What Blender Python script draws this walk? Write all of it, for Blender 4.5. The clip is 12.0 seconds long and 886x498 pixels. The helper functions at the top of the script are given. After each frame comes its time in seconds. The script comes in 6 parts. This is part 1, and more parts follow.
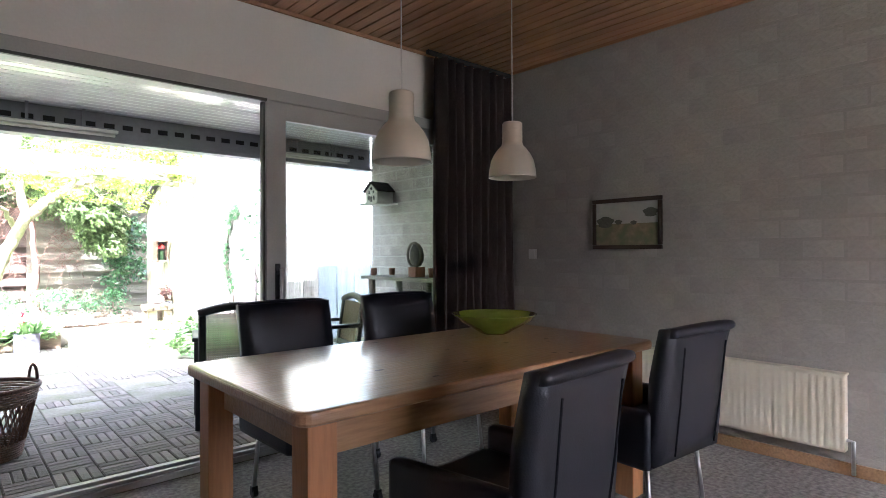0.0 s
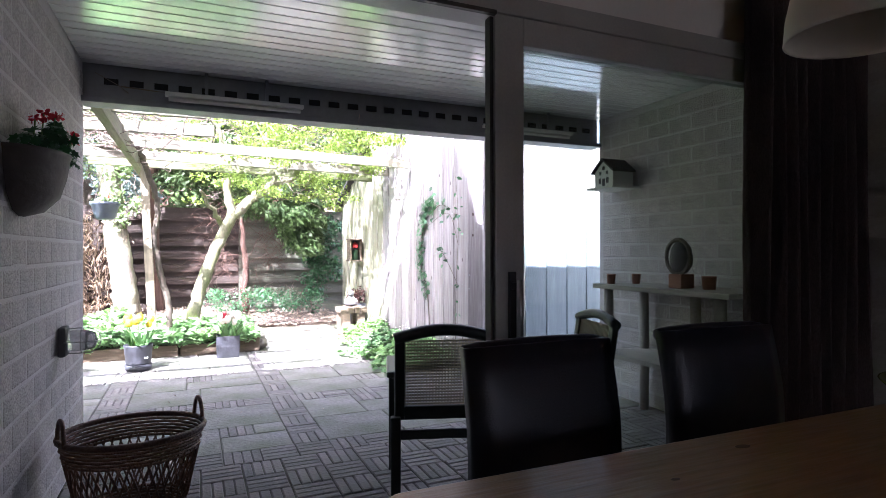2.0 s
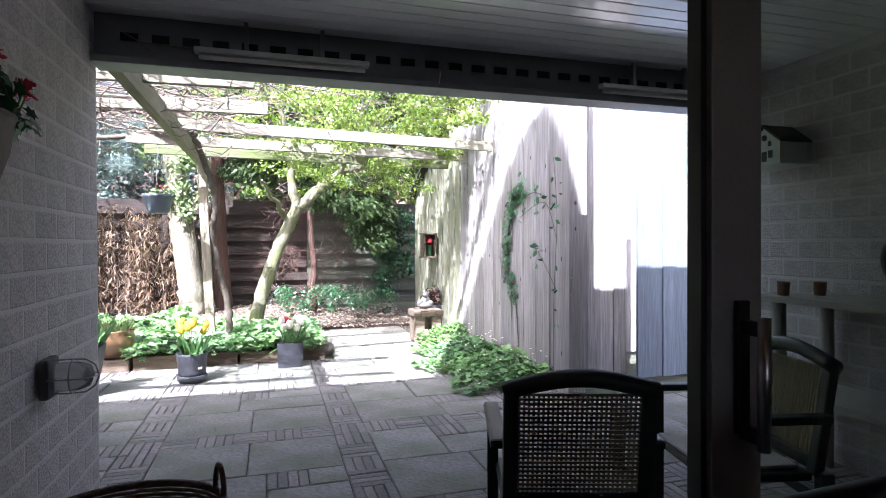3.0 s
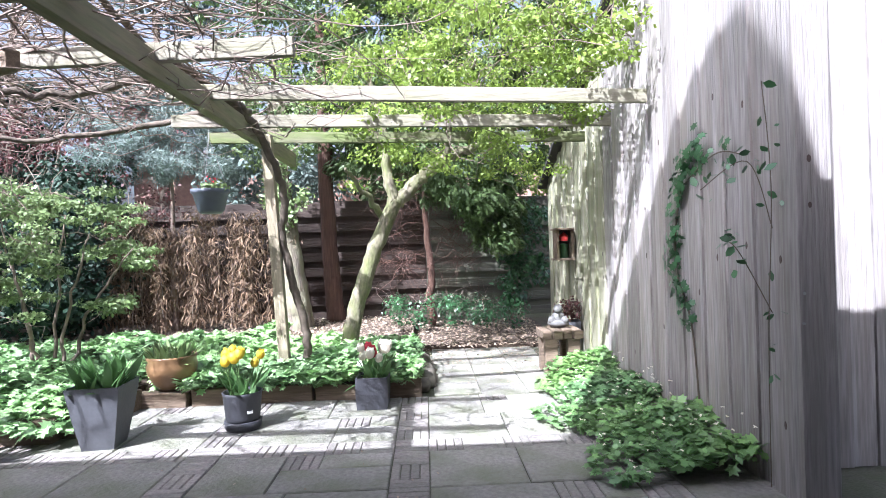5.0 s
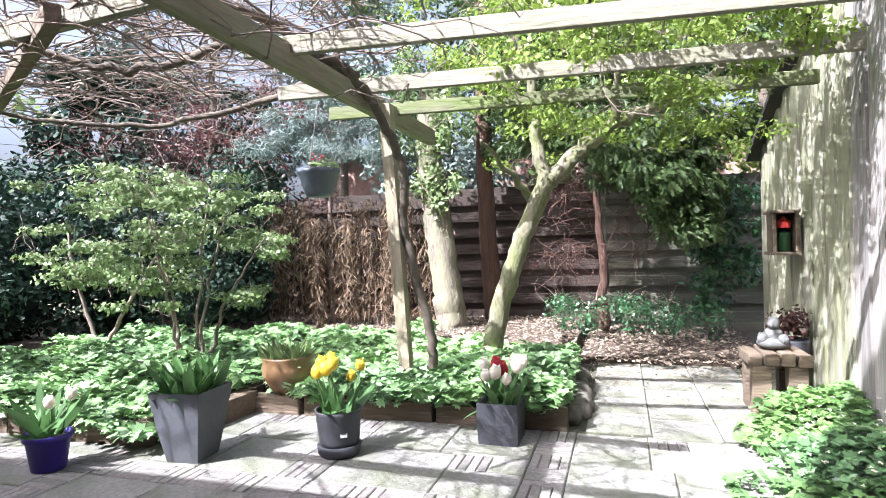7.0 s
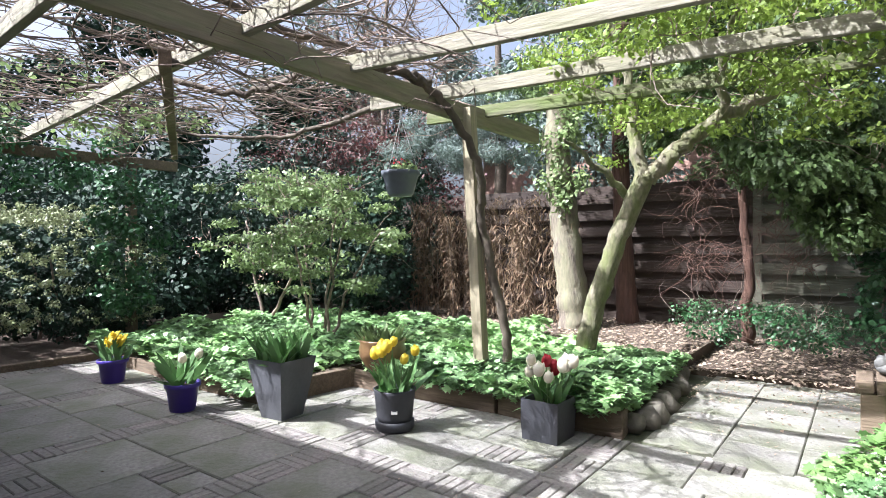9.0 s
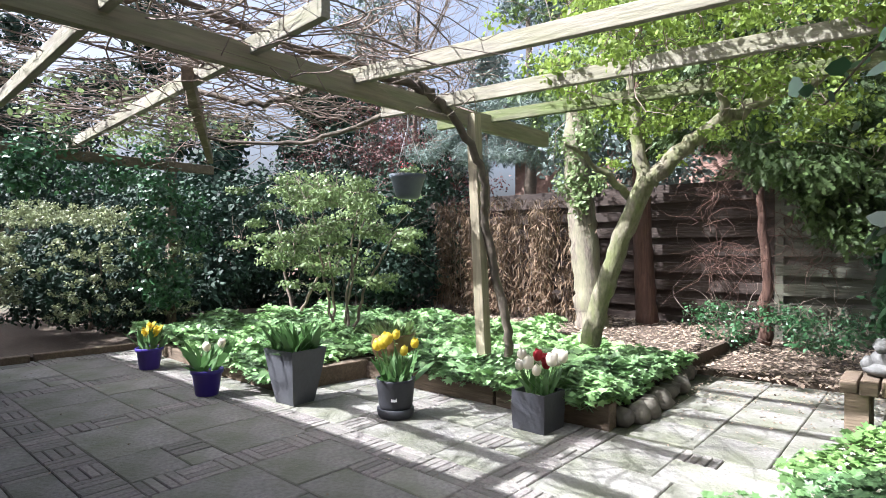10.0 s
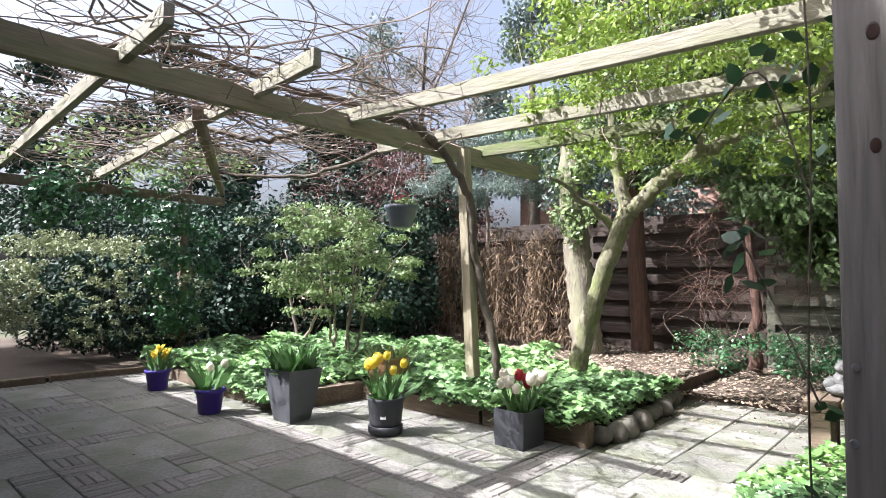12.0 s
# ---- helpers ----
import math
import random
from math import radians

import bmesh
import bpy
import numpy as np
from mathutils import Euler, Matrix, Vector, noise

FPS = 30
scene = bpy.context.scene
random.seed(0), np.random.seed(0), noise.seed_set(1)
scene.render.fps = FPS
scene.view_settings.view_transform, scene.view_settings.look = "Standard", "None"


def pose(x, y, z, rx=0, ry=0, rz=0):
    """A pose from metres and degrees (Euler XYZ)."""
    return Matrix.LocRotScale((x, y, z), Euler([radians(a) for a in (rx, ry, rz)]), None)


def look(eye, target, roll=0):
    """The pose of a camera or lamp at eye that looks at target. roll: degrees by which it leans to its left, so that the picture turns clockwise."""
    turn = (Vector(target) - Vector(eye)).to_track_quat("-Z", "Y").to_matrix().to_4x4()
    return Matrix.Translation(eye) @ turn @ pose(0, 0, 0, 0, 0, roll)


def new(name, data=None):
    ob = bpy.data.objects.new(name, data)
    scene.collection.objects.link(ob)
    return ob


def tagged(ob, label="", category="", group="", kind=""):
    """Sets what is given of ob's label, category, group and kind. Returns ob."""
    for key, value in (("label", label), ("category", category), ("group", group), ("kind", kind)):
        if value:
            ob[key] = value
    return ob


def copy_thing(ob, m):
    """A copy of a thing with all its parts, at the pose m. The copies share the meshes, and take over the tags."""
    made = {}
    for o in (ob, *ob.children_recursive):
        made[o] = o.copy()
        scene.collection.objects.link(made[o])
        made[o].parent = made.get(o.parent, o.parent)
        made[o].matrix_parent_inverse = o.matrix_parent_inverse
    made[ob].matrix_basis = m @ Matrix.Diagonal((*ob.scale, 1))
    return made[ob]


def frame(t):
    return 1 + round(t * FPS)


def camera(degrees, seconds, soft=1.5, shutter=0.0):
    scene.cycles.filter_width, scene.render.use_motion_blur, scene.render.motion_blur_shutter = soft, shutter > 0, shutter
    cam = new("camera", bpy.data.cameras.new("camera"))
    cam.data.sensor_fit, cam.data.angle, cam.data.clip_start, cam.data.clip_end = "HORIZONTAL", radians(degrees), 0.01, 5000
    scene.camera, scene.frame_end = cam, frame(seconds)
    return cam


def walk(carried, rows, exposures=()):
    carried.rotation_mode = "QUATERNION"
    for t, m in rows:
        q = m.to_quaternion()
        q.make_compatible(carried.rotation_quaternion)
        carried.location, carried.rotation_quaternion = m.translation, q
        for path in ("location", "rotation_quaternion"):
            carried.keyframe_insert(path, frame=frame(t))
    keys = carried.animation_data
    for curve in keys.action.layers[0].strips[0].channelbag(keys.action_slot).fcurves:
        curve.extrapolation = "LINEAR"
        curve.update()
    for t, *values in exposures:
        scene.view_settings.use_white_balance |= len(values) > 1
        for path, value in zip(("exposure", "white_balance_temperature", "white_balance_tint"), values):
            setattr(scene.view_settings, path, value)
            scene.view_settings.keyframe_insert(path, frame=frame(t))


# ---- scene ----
cam = camera(76.0, 12.0, soft=0.6)
PATH = [
    (0, (-0.219, -0.413, 1.23), (1.112, 1.08, 1.24), -0.2),
    (0.5, (-0.174, -0.222, 1.243), (1.086, 1.331, 1.252), -0.2),
    (1, (-0.065, 0.065, 1.234), (1.098, 1.692, 1.242), -0.3),
    (1.2, (-0.019, 0.209, 1.24), (1.074, 1.884, 1.252), -0.5),
    (1.5, (0.109, 0.488, 1.25), (1.093, 2.229, 1.257), -0.2),
    (2, (0.212, 0.974, 1.242), (1.019, 2.803, 1.249), -0.1),
    (2.5, (0.304, 1.439, 1.256), (0.997, 3.315, 1.25), -0.0),
    (3, (0.414, 1.942, 1.281), (0.991, 3.857, 1.263), -0.2),
    (3.2, (0.454, 2.123, 1.283), (0.989, 4.05, 1.261), -0.5),
    (4.8, (1.018, 3.405, 1.25), (1.142, 5.401, 1.25), -1.8),
    (5, (1.044, 3.558, 1.254), (1.106, 5.557, 1.252), -1.8),
    (5.5, (1.093, 3.848, 1.249), (1.011, 5.847, 1.249), -1.7),
    (6, (1.163, 4.111, 1.241), (0.899, 6.093, 1.244), -1.7),
    (6.5, (1.219, 4.404, 1.223), (0.79, 6.357, 1.217), -1.6),
    (7, (1.326, 4.652, 1.219), (0.73, 6.561, 1.212), -1.6),
    (7.5, (1.49, 4.812, 1.229), (0.62, 6.613, 1.22), -1.2),
    (7.7, (1.578, 4.845, 1.229), (0.598, 6.588, 1.22), -1.1),
    (9.3, (2.326, 4.888, 1.204), (1.1, 6.469, 1.195), 0.0),
    (9.5, (2.408, 4.893, 1.204), (1.151, 6.449, 1.193), 0.1),
    (10, (2.579, 4.886, 1.201), (1.266, 6.395, 1.193), 0.2),
    (10.5, (2.7, 4.844, 1.199), (1.372, 6.339, 1.246), 0.3),
    (11, (2.803, 4.807, 1.172), (1.475, 6.299, 1.27), 0.4),
    (11.5, (2.87, 4.808, 1.152), (1.54, 6.298, 1.258), 0.4),
    (12, (2.901, 4.806, 1.154), (1.555, 6.281, 1.259), 0.4),
]
EXPOSURES = [(0.0, 5.32, 5500, 19), (1.2, 4.92, 5400, 21), (2.0, 3.58, 5350, 25), (2.6, 2.82, 5300, 23), (3.2, 2.62, 5300, 21), (5.0, 2.1, 5350, 18), (6.5, 2.25, 5400, 18), (7.5, 1.98, 5650, 16), (9.5, 1.78, 5600, 14), (12.0, 1.78, 5750, 14)]
walk(cam, [(t, look(eye, target, roll)) for t, eye, target, roll in PATH], EXPOSURES)

# ---- world, sun, exposure ----
SUN = Vector((0.54, 0.72, -1.0))          # the way the sunlight travels
world = bpy.data.worlds.new("sky")
scene.world = world
world.use_nodes = True
wn = world.node_tree
sky = wn.nodes.new("ShaderNodeTexSky")
sky.sky_type, sky.sun_disc = "NISHITA", False
sky.sun_elevation = math.atan2(1.0, math.hypot(SUN.x, SUN.y))
sky.sun_rotation = math.atan2(-SUN.x, -SUN.y)
haze = wn.nodes.new("ShaderNodeHueSaturation")     # a thin milky haze pales the blue
haze.inputs["Saturation"].default_value = 0.6
wn.links.new(sky.outputs[0], haze.inputs["Color"])
wn.links.new(haze.outputs[0], wn.nodes["Background"].inputs[0])
wn.nodes["Background"].inputs[1].default_value = 0.105
sky.air_density, sky.dust_density, sky.ozone_density = 1.0, 10.0, 0.5
sun_data = bpy.data.lights.new("sun", "SUN")
sun_data.energy, sun_data.angle, sun_data.color = 5.0, radians(0.55), (1.0, 0.95, 0.87)
sun = new("sun", sun_data)
sun.matrix_world = look((-6, -6, 12), Vector((-6, -6, 12)) + SUN)
# daylight from the room's other window, behind the walker
day = bpy.data.lights.new("window_daylight", "AREA")
day.shape, day.size, day.size_y, day.energy, day.color = "RECTANGLE", 1.5, 1.2, 0.22, (0.86, 0.93, 1.0)
dl = new("window_daylight", day)
dl.matrix_world = look((1.6, -3.42, 1.6), (1.9, 0.0, 1.2))


# ---- materials ----
def mat(name, base, rough=0.6, metal=0.0, grain=12.0, grain_amount=0.12, stain=1.3, stain_amount=0.15, bump=0.1, tint=None,
        stretch=(1, 1, 1), rand=0.0, spec=0.5, transmit=0.0, thin=0.0, coat=0.0):
    """A surface with variation at two scales, and relief."""
    m = bpy.data.materials.new(name)
    m.use_nodes = True
    nt = m.node_tree
    nd, lk = nt.nodes, nt.links
    p = nd["Principled BSDF"]
    p.inputs["Roughness"].default_value, p.inputs["Metallic"].default_value = rough, metal
    p.inputs["Specular IOR Level"].default_value = spec
    p.inputs["Coat Weight"].default_value, p.inputs["Coat Roughness"].default_value = coat, 0.10
    tc = nd.new("ShaderNodeTexCoord")
    mp = nd.new("ShaderNodeMapping")
    mp.inputs["Scale"].default_value = stretch
    lk.new(tc.outputs["Object"], mp.inputs[0])
    n1, n2 = nd.new("ShaderNodeTexNoise"), nd.new("ShaderNodeTexNoise")
    n1.inputs["Scale"].default_value, n1.inputs["Detail"].default_value = grain, 5.0
    n2.inputs["Scale"].default_value, n2.inputs["Detail"].default_value = stain, 4.0
    lk.new(mp.outputs[0], n1.inputs["Vector"])
    lk.new(mp.outputs[0], n2.inputs["Vector"])
    c = Vector(base)
    t = Vector(tint) if tint else c * 0.55
    a, b = nd.new("ShaderNodeMix"), nd.new("ShaderNodeMix")
    a.data_type = b.data_type = "RGBA"
    r1, r2 = nd.new("ShaderNodeMapRange"), nd.new("ShaderNodeMapRange")
    for r, n, amount in ((r1, n1, grain_amount), (r2, n2, stain_amount)):
        r.inputs[1].default_value, r.inputs[2].default_value = 0.35, 0.68
        r.inputs[4].default_value = min(1.0, amount * 2)
        lk.new(n.outputs["Fac"], r.inputs[0])
    a.inputs[6].default_value, a.inputs[7].default_value = (*c, 1), (*(c * 0.5), 1)
    b.inputs[7].default_value = (*t, 1)
    lk.new(r1.outputs[0], a.inputs[0])
    lk.new(a.outputs[2], b.inputs[6])
    lk.new(r2.outputs[0], b.inputs[0])
    out = b.outputs[2]
    if rand:
        oi, geo = nd.new("ShaderNodeObjectInfo"), nd.new("ShaderNodeNewGeometry")
        add = nd.new("ShaderNodeMath")
        add.operation = "ADD"
        fr = nd.new("ShaderNodeMath")
        fr.operation = "FRACT"
        lk.new(oi.outputs["Random"], add.inputs[0])
        lk.new(geo.outputs["Random Per Island"], add.inputs[1])
        lk.new(add.outputs[0], fr.inputs[0])
        mr = nd.new("ShaderNodeMapRange")
        mr.inputs[3].default_value, mr.inputs[4].default_value = 1 - rand, 1 + rand
        lk.new(fr.outputs[0], mr.inputs[0])
        hv = nd.new("ShaderNodeHueSaturation")
        lk.new(mr.outputs[0], hv.inputs["Value"])
        lk.new(out, hv.inputs["Color"])
        out = hv.outputs[0]
    lk.new(out, p.inputs["Base Color"])
    if bump:
        bp = nd.new("ShaderNodeBump")
        bp.inputs["Strength"].default_value, bp.inputs["Distance"].default_value = min(1.0, bump * 2), 0.01
        lk.new(n1.outputs["Fac"], bp.inputs["Height"])
        lk.new(bp.outputs[0], p.inputs["Normal"])
    if transmit:
        p.inputs["Transmission Weight"].default_value = transmit
    if thin:
        tr, ms = nd.new("ShaderNodeBsdfTranslucent"), nd.new("ShaderNodeMixShader")
        ms.inputs[0].default_value = thin
        lk.new(out, tr.inputs[0])
        lk.new(p.outputs[0], ms.inputs[1])
        lk.new(tr.outputs[0], ms.inputs[2])
        lk.new(ms.outputs[0], nd["Material Output"].inputs["Surface"])
    return m


def glass_mat():
    m = bpy.data.materials.new("window_glass")
    m.use_nodes = True
    nd, lk = m.node_tree.nodes, m.node_tree.links
    tr, gl, mx, lw = (nd.new("ShaderNodeBsdfTransparent"), nd.new("ShaderNodeBsdfGlossy"), nd.new("ShaderNodeMixShader"), nd.new("ShaderNodeLayerWeight"))
    tr.inputs[0].default_value = (0.80, 0.84, 0.80, 1)
    gl.inputs["Roughness"].default_value = 0.01
    lw.inputs[0].default_value = 0.5
    pw, sc = nd.new("ShaderNodeMath"), nd.new("ShaderNodeMath")
    pw.operation, sc.operation = "POWER", "MULTIPLY_ADD"
    pw.inputs[1].default_value, sc.inputs[1].default_value, sc.inputs[2].default_value = 4.0, 0.85, 0.04
    lk.new(lw.outputs["Facing"], pw.inputs[0])
    lk.new(pw.outputs[0], sc.inputs[0])
    lk.new(sc.outputs[0], mx.inputs[0])
    lk.new(tr.outputs[0], mx.inputs[1])
    lk.new(gl.outputs[0], mx.inputs[2])
    lk.new(mx.outputs[0], nd["Material Output"].inputs["Surface"])
    return m


M_wallpaint = mat("plaster_paint", (0.70, 0.67, 0.64), 0.85, grain=60, grain_amount=0.03, stain=1.2, stain_amount=0.05, bump=0.05)
M_brick_in = mat("painted_brick_grey", (0.37, 0.342, 0.31), 0.8, grain=45, grain_amount=0.1, stain=2.5, stain_amount=0.12, bump=0.25, rand=0.05)
M_brick_out = mat("painted_brick_white", (0.56, 0.52, 0.50), 0.85, grain=85, grain_amount=0.38, stain=5, stain_amount=0.2, bump=0.8, rand=0.06)
M_mortar_in = mat("mortar_grey", (0.365, 0.338, 0.305), 0.9, grain=60, bump=0.2)
M_mortar_out = mat("mortar_white", (0.60, 0.57, 0.56), 0.9, grain=60, bump=0.3)
M_carpet = mat("flecked_carpet", (0.31, 0.29, 0.265), 0.95, grain=42, grain_amount=0.5, stain=14, stain_amount=0.1, bump=0.5, spec=0.1)
M_plank = mat("pine_ceiling", (0.44, 0.22, 0.11), 0.5, grain=10, grain_amount=0.18, stain=1.5, stain_amount=0.2, bump=0.04, stretch=(9, 0.7, 9), rand=0.14)
M_pine = mat("oiled_pine", (0.40, 0.235, 0.115), 0.34, grain=9, grain_amount=0.3, stain=2.0, stain_amount=0.2, bump=0.14, stretch=(0.8, 8, 8), tint=(0.30, 0.15, 0.065), coat=0.4)
M_pine_leg = mat("oiled_pine_leg", (0.44, 0.20, 0.075), 0.4, grain=9, grain_amount=0.2, stain=2, stain_amount=0.15, bump=0.05, stretch=(9, 9, 0.8), tint=(0.30, 0.12, 0.04))
M_knot = mat("pine_knot", (0.10, 0.04, 0.016), 0.45, bump=0.05)
M_leather = mat("black_leather", (0.013, 0.014, 0.022), 0.46, grain=160, grain_amount=0.2, stain=3, stain_amount=0.2, bump=0.06)
M_fabric_k = mat("black_fabric", (0.014, 0.015, 0.020), 0.8, grain=220, grain_amount=0.3, bump=0.3, spec=0.2)
M_metal = mat("brushed_steel", (0.55, 0.55, 0.56), 0.3, 1.0, grain=40, grain_amount=0.1, bump=0.02)
M_blackp = mat("black_plastic", (0.02, 0.02, 0.022), 0.45, grain=80, bump=0.05)
M_lamp = mat("cream_lacquer", (0.60, 0.55, 0.46), 0.35, grain=30, grain_amount=0.02, stain_amount=0.04, bump=0.0)
M_cord = mat("white_cord", (0.6, 0.58, 0.55), 0.6, bump=0.0)
M_bowl = mat("green_glass_bowl", (0.28, 0.35, 0.05), 0.12, grain=14, grain_amount=0.15, bump=0.02, transmit=0.3)
M_curtain = mat("dark_curtain", (0.12, 0.092, 0.085), 0.9, grain=120, grain_amount=0.3, stain=4, stain_amount=0.25, bump=0.3, stretch=(3, 3, 0.5), spec=0.15)
M_rad = mat("cream_enamel", (0.68, 0.62, 0.50), 0.4, grain=30, grain_amount=0.03, stain_amount=0.06, bump=0.0)
M_alu = mat("anodised_frame", (0.37, 0.36, 0.35), 0.45, 0.1, grain=90, grain_amount=0.08, stain=4, stain_amount=0.1, bump=0.03)
M_alu_dark = mat("dark_seal", (0.035, 0.033, 0.032), 0.55, grain=90, bump=0.03)
M_soffit = mat("white_plastic_soffit", (0.74, 0.74, 0.73), 0.14, grain=5, grain_amount=0.05, stain=2, stain_amount=0.08, bump=0.05, coat=0.5, rand=0.03)
M_beamgrey = mat("grey_painted_steel", (0.22, 0.22, 0.24), 0.5, grain=30, grain_amount=0.1, stain=3, stain_amount=0.15, bump=0.05)
# near-black that paints the shade inside holes and behind slats and boards
M_hole = mat("hole_shade", (0.012, 0.012, 0.014), 0.8, bump=0.0)
M_frame_wood = mat("dark_walnut", (0.045, 0.022, 0.014), 0.4, grain=40, bump=0.05)
M_pic_sky = mat("painting_sky", (0.36, 0.36, 0.33), 0.5, grain=14, grain_amount=0.15, stain=8, stain_amount=0.3, bump=0.08, tint=(0.46, 0.43, 0.36))
M_pic_land = mat("painting_field", (0.25, 0.20, 0.12), 0.5, grain=30, grain_amount=0.3, stain=14, stain_amount=0.5, bump=0.08, tint=(0.12, 0.14, 0.07))
M_pic_tree = mat("painting_trees", (0.10, 0.105, 0.08), 0.5, grain=60, grain_amount=0.3, bump=0.08)
M_switch = mat("white_switch", (0.62, 0.60, 0.56), 0.4, bump=0.0)
M_slab = mat("concrete_slab", (0.27, 0.255, 0.235), 0.88, grain=34, grain_amount=0.34, stain=2.6, stain_amount=0.5, bump=0.5, rand=0.16, tint=(0.135, 0.14, 0.095))
M_paver = mat("clinker_paver", (0.235, 0.21, 0.195), 0.88, grain=45, grain_amount=0.35, stain=5, stain_amount=0.35, bump=0.35, rand=0.2, tint=(0.15, 0.15, 0.12))
M_joint = mat("sandy_joint", (0.10, 0.095, 0.07), 0.95, grain=60, grain_amount=0.35, stain=4, stain_amount=0.4, bump=0.4, tint=(0.06, 0.075, 0.03))
M_soil = mat("leaf_litter_soil", (0.095, 0.066, 0.046), 0.95, grain=35, grain_amount=0.5, stain=3, stain_amount=0.4, bump=0.8, tint=(0.06, 0.045, 0.03))
M_lawnfar = mat("garden_ground", (0.10, 0.085, 0.055), 0.95, grain=20, grain_amount=0.5, stain=0.7, stain_amount=0.4, bump=0.6, tint=(0.06, 0.075, 0.03))
M_timber = mat("weathered_timber", (0.24, 0.205, 0.14), 0.85, grain=8, grain_amount=0.3, stain=2.5, stain_amount=0.3, bump=0.3, stretch=(6, 0.6, 6), rand=0.1, tint=(0.17, 0.19, 0.09))
M_timber_x = mat("weathered_rafter", (0.27, 0.245, 0.19), 0.85, grain=8, grain_amount=0.3, stain=2.5, stain_amount=0.3, bump=0.3, stretch=(0.6, 6, 6), rand=0.1, tint=(0.17, 0.17, 0.09))
M_timber_moss = mat("mossy_rafter", (0.125, 0.125, 0.07), 0.9, grain=8, grain_amount=0.35, stain=2.5, stain_amount=0.45, bump=0.35, stretch=(0.6, 6, 6), rand=0.1, tint=(0.09, 0.12, 0.03))
M_timber_z = mat("weathered_post", (0.36, 0.31, 0.21), 0.85, grain=8, grain_amount=0.3, stain=2.5, stain_amount=0.3, bump=0.3, stretch=(6, 6, 0.5), rand=0.1, tint=(0.22, 0.20, 0.12))
M_greyboard = mat("silvered_board", (0.35, 0.325, 0.312), 0.85, grain=7, grain_amount=0.45, stain=1.6, stain_amount=0.35, bump=0.35, stretch=(9, 9, 0.5), rand=0.24, tint=(0.21, 0.185, 0.155))
M_moss = mat("mossy_board", (0.34, 0.322, 0.25), 0.9, grain=8, grain_amount=0.3, stain=2.2, stain_amount=0.5, bump=0.35, stretch=(7, 7, 0.5), rand=0.15, tint=(0.23, 0.235, 0.13))
M_gate = mat("blue_grey_gate", (0.20, 0.23, 0.27), 0.8, grain=8, grain_amount=0.3, stain=2, stain_amount=0.25, bump=0.25, stretch=(9, 9, 0.5), rand=0.12)
M_brownboard = mat("brown_stained_board", (0.046, 0.031, 0.023), 0.85, grain=8, grain_amount=0.3, stain=1.4, stain_amount=0.3, bump=0.3, stretch=(0.5, 8, 8), rand=0.2)
M_greenboard = mat("grey_green_board", (0.095, 0.088, 0.068), 0.85, grain=8, grain_amount=0.3, stain=1.4, stain_amount=0.35, bump=0.3, stretch=(0.5, 8, 8), rand=0.15, tint=(0.09, 0.10, 0.06))
M_bark = mat("mossy_bark", (0.21, 0.185, 0.13), 0.95, grain=26, grain_amount=0.5, stain=7, stain_amount=0.42, bump=1.0, stretch=(1.6, 1.6, 0.7), tint=(0.13, 0.15, 0.05))
M_bark_w = mat("pale_bark", (0.17, 0.142, 0.11), 0.95, grain=22, grain_amount=0.5, stain=4, stain_amount=0.5, bump=1.0, stretch=(2, 2, 0.5), tint=(0.20, 0.20, 0.12))
M_bark_r = mat("red_brown_bark", (0.105, 0.055, 0.038), 0.95, grain=12, grain_amount=0.5, stain=3, stain_amount=0.3, bump=1.0, stretch=(4, 4, 0.35))
M_vine = mat("vine_wood", (0.135, 0.108, 0.08), 0.95, grain=20, grain_amount=0.4, stain=3, stain_amount=0.3, bump=0.7)
M_twig = mat("bare_twig", (0.22, 0.17, 0.135), 0.9, grain=30, grain_amount=0.3, bump=0.2, rand=0.25)
M_leaf_y = mat("spring_leaf", (0.215, 0.30, 0.05), 0.5, grain=6, grain_amount=0.1, stain=1.2, stain_amount=0.2, bump=0.0, rand=0.35, thin=0.45)
M_leaf_g = mat("geranium_leaf", (0.25, 0.40, 0.18), 0.4, grain=6, grain_amount=0.1, stain=1.0, stain_amount=0.3, bump=0.0, rand=0.35, thin=0.15, tint=(0.30, 0.47, 0.15))
M_leaf_s = mat("shrub_leaf", (0.19, 0.26, 0.10), 0.5, grain=6, bump=0.0, rand=0.4, thin=0.35)
M_leaf_d = mat("dark_evergreen_leaf", (0.024, 0.048, 0.030), 0.62, grain=6, bump=0.0, rand=0.45, thin=0.1, spec=0.25)
M_leaf_v = mat("pale_variegated_leaf", (0.26, 0.29, 0.15), 0.45, grain=6, bump=0.0, rand=0.45, thin=0.2, tint=(0.07, 0.11, 0.04))
M_leaf_c = mat("conifer_spray", (0.078, 0.125, 0.036), 0.6, grain=6, bump=0.0, rand=0.4, thin=0.25)
M_leaf_blue = mat("blue_pine_needle", (0.14, 0.185, 0.16), 0.6, grain=6, bump=0.0, rand=0.3, thin=0.2)
M_leaf_brown = mat("withered_leaf", (0.17, 0.115, 0.07), 0.8, grain=6, bump=0.0, rand=0.45, thin=0.2)
M_litter = mat("dry_leaf_litter", (0.30, 0.235, 0.175), 0.85, grain=6, bump=0.0, rand=0.4, thin=0.1)
M_leaf_red = mat("copper_leaf", (0.10, 0.040, 0.035), 0.6, grain=6, bump=0.0, rand=0.4, thin=0.3)
M_leaf_ivy = mat("ivy_leaf", (0.045, 0.12, 0.045), 0.35, grain=6, bump=0.0, rand=0.35, thin=0.15)
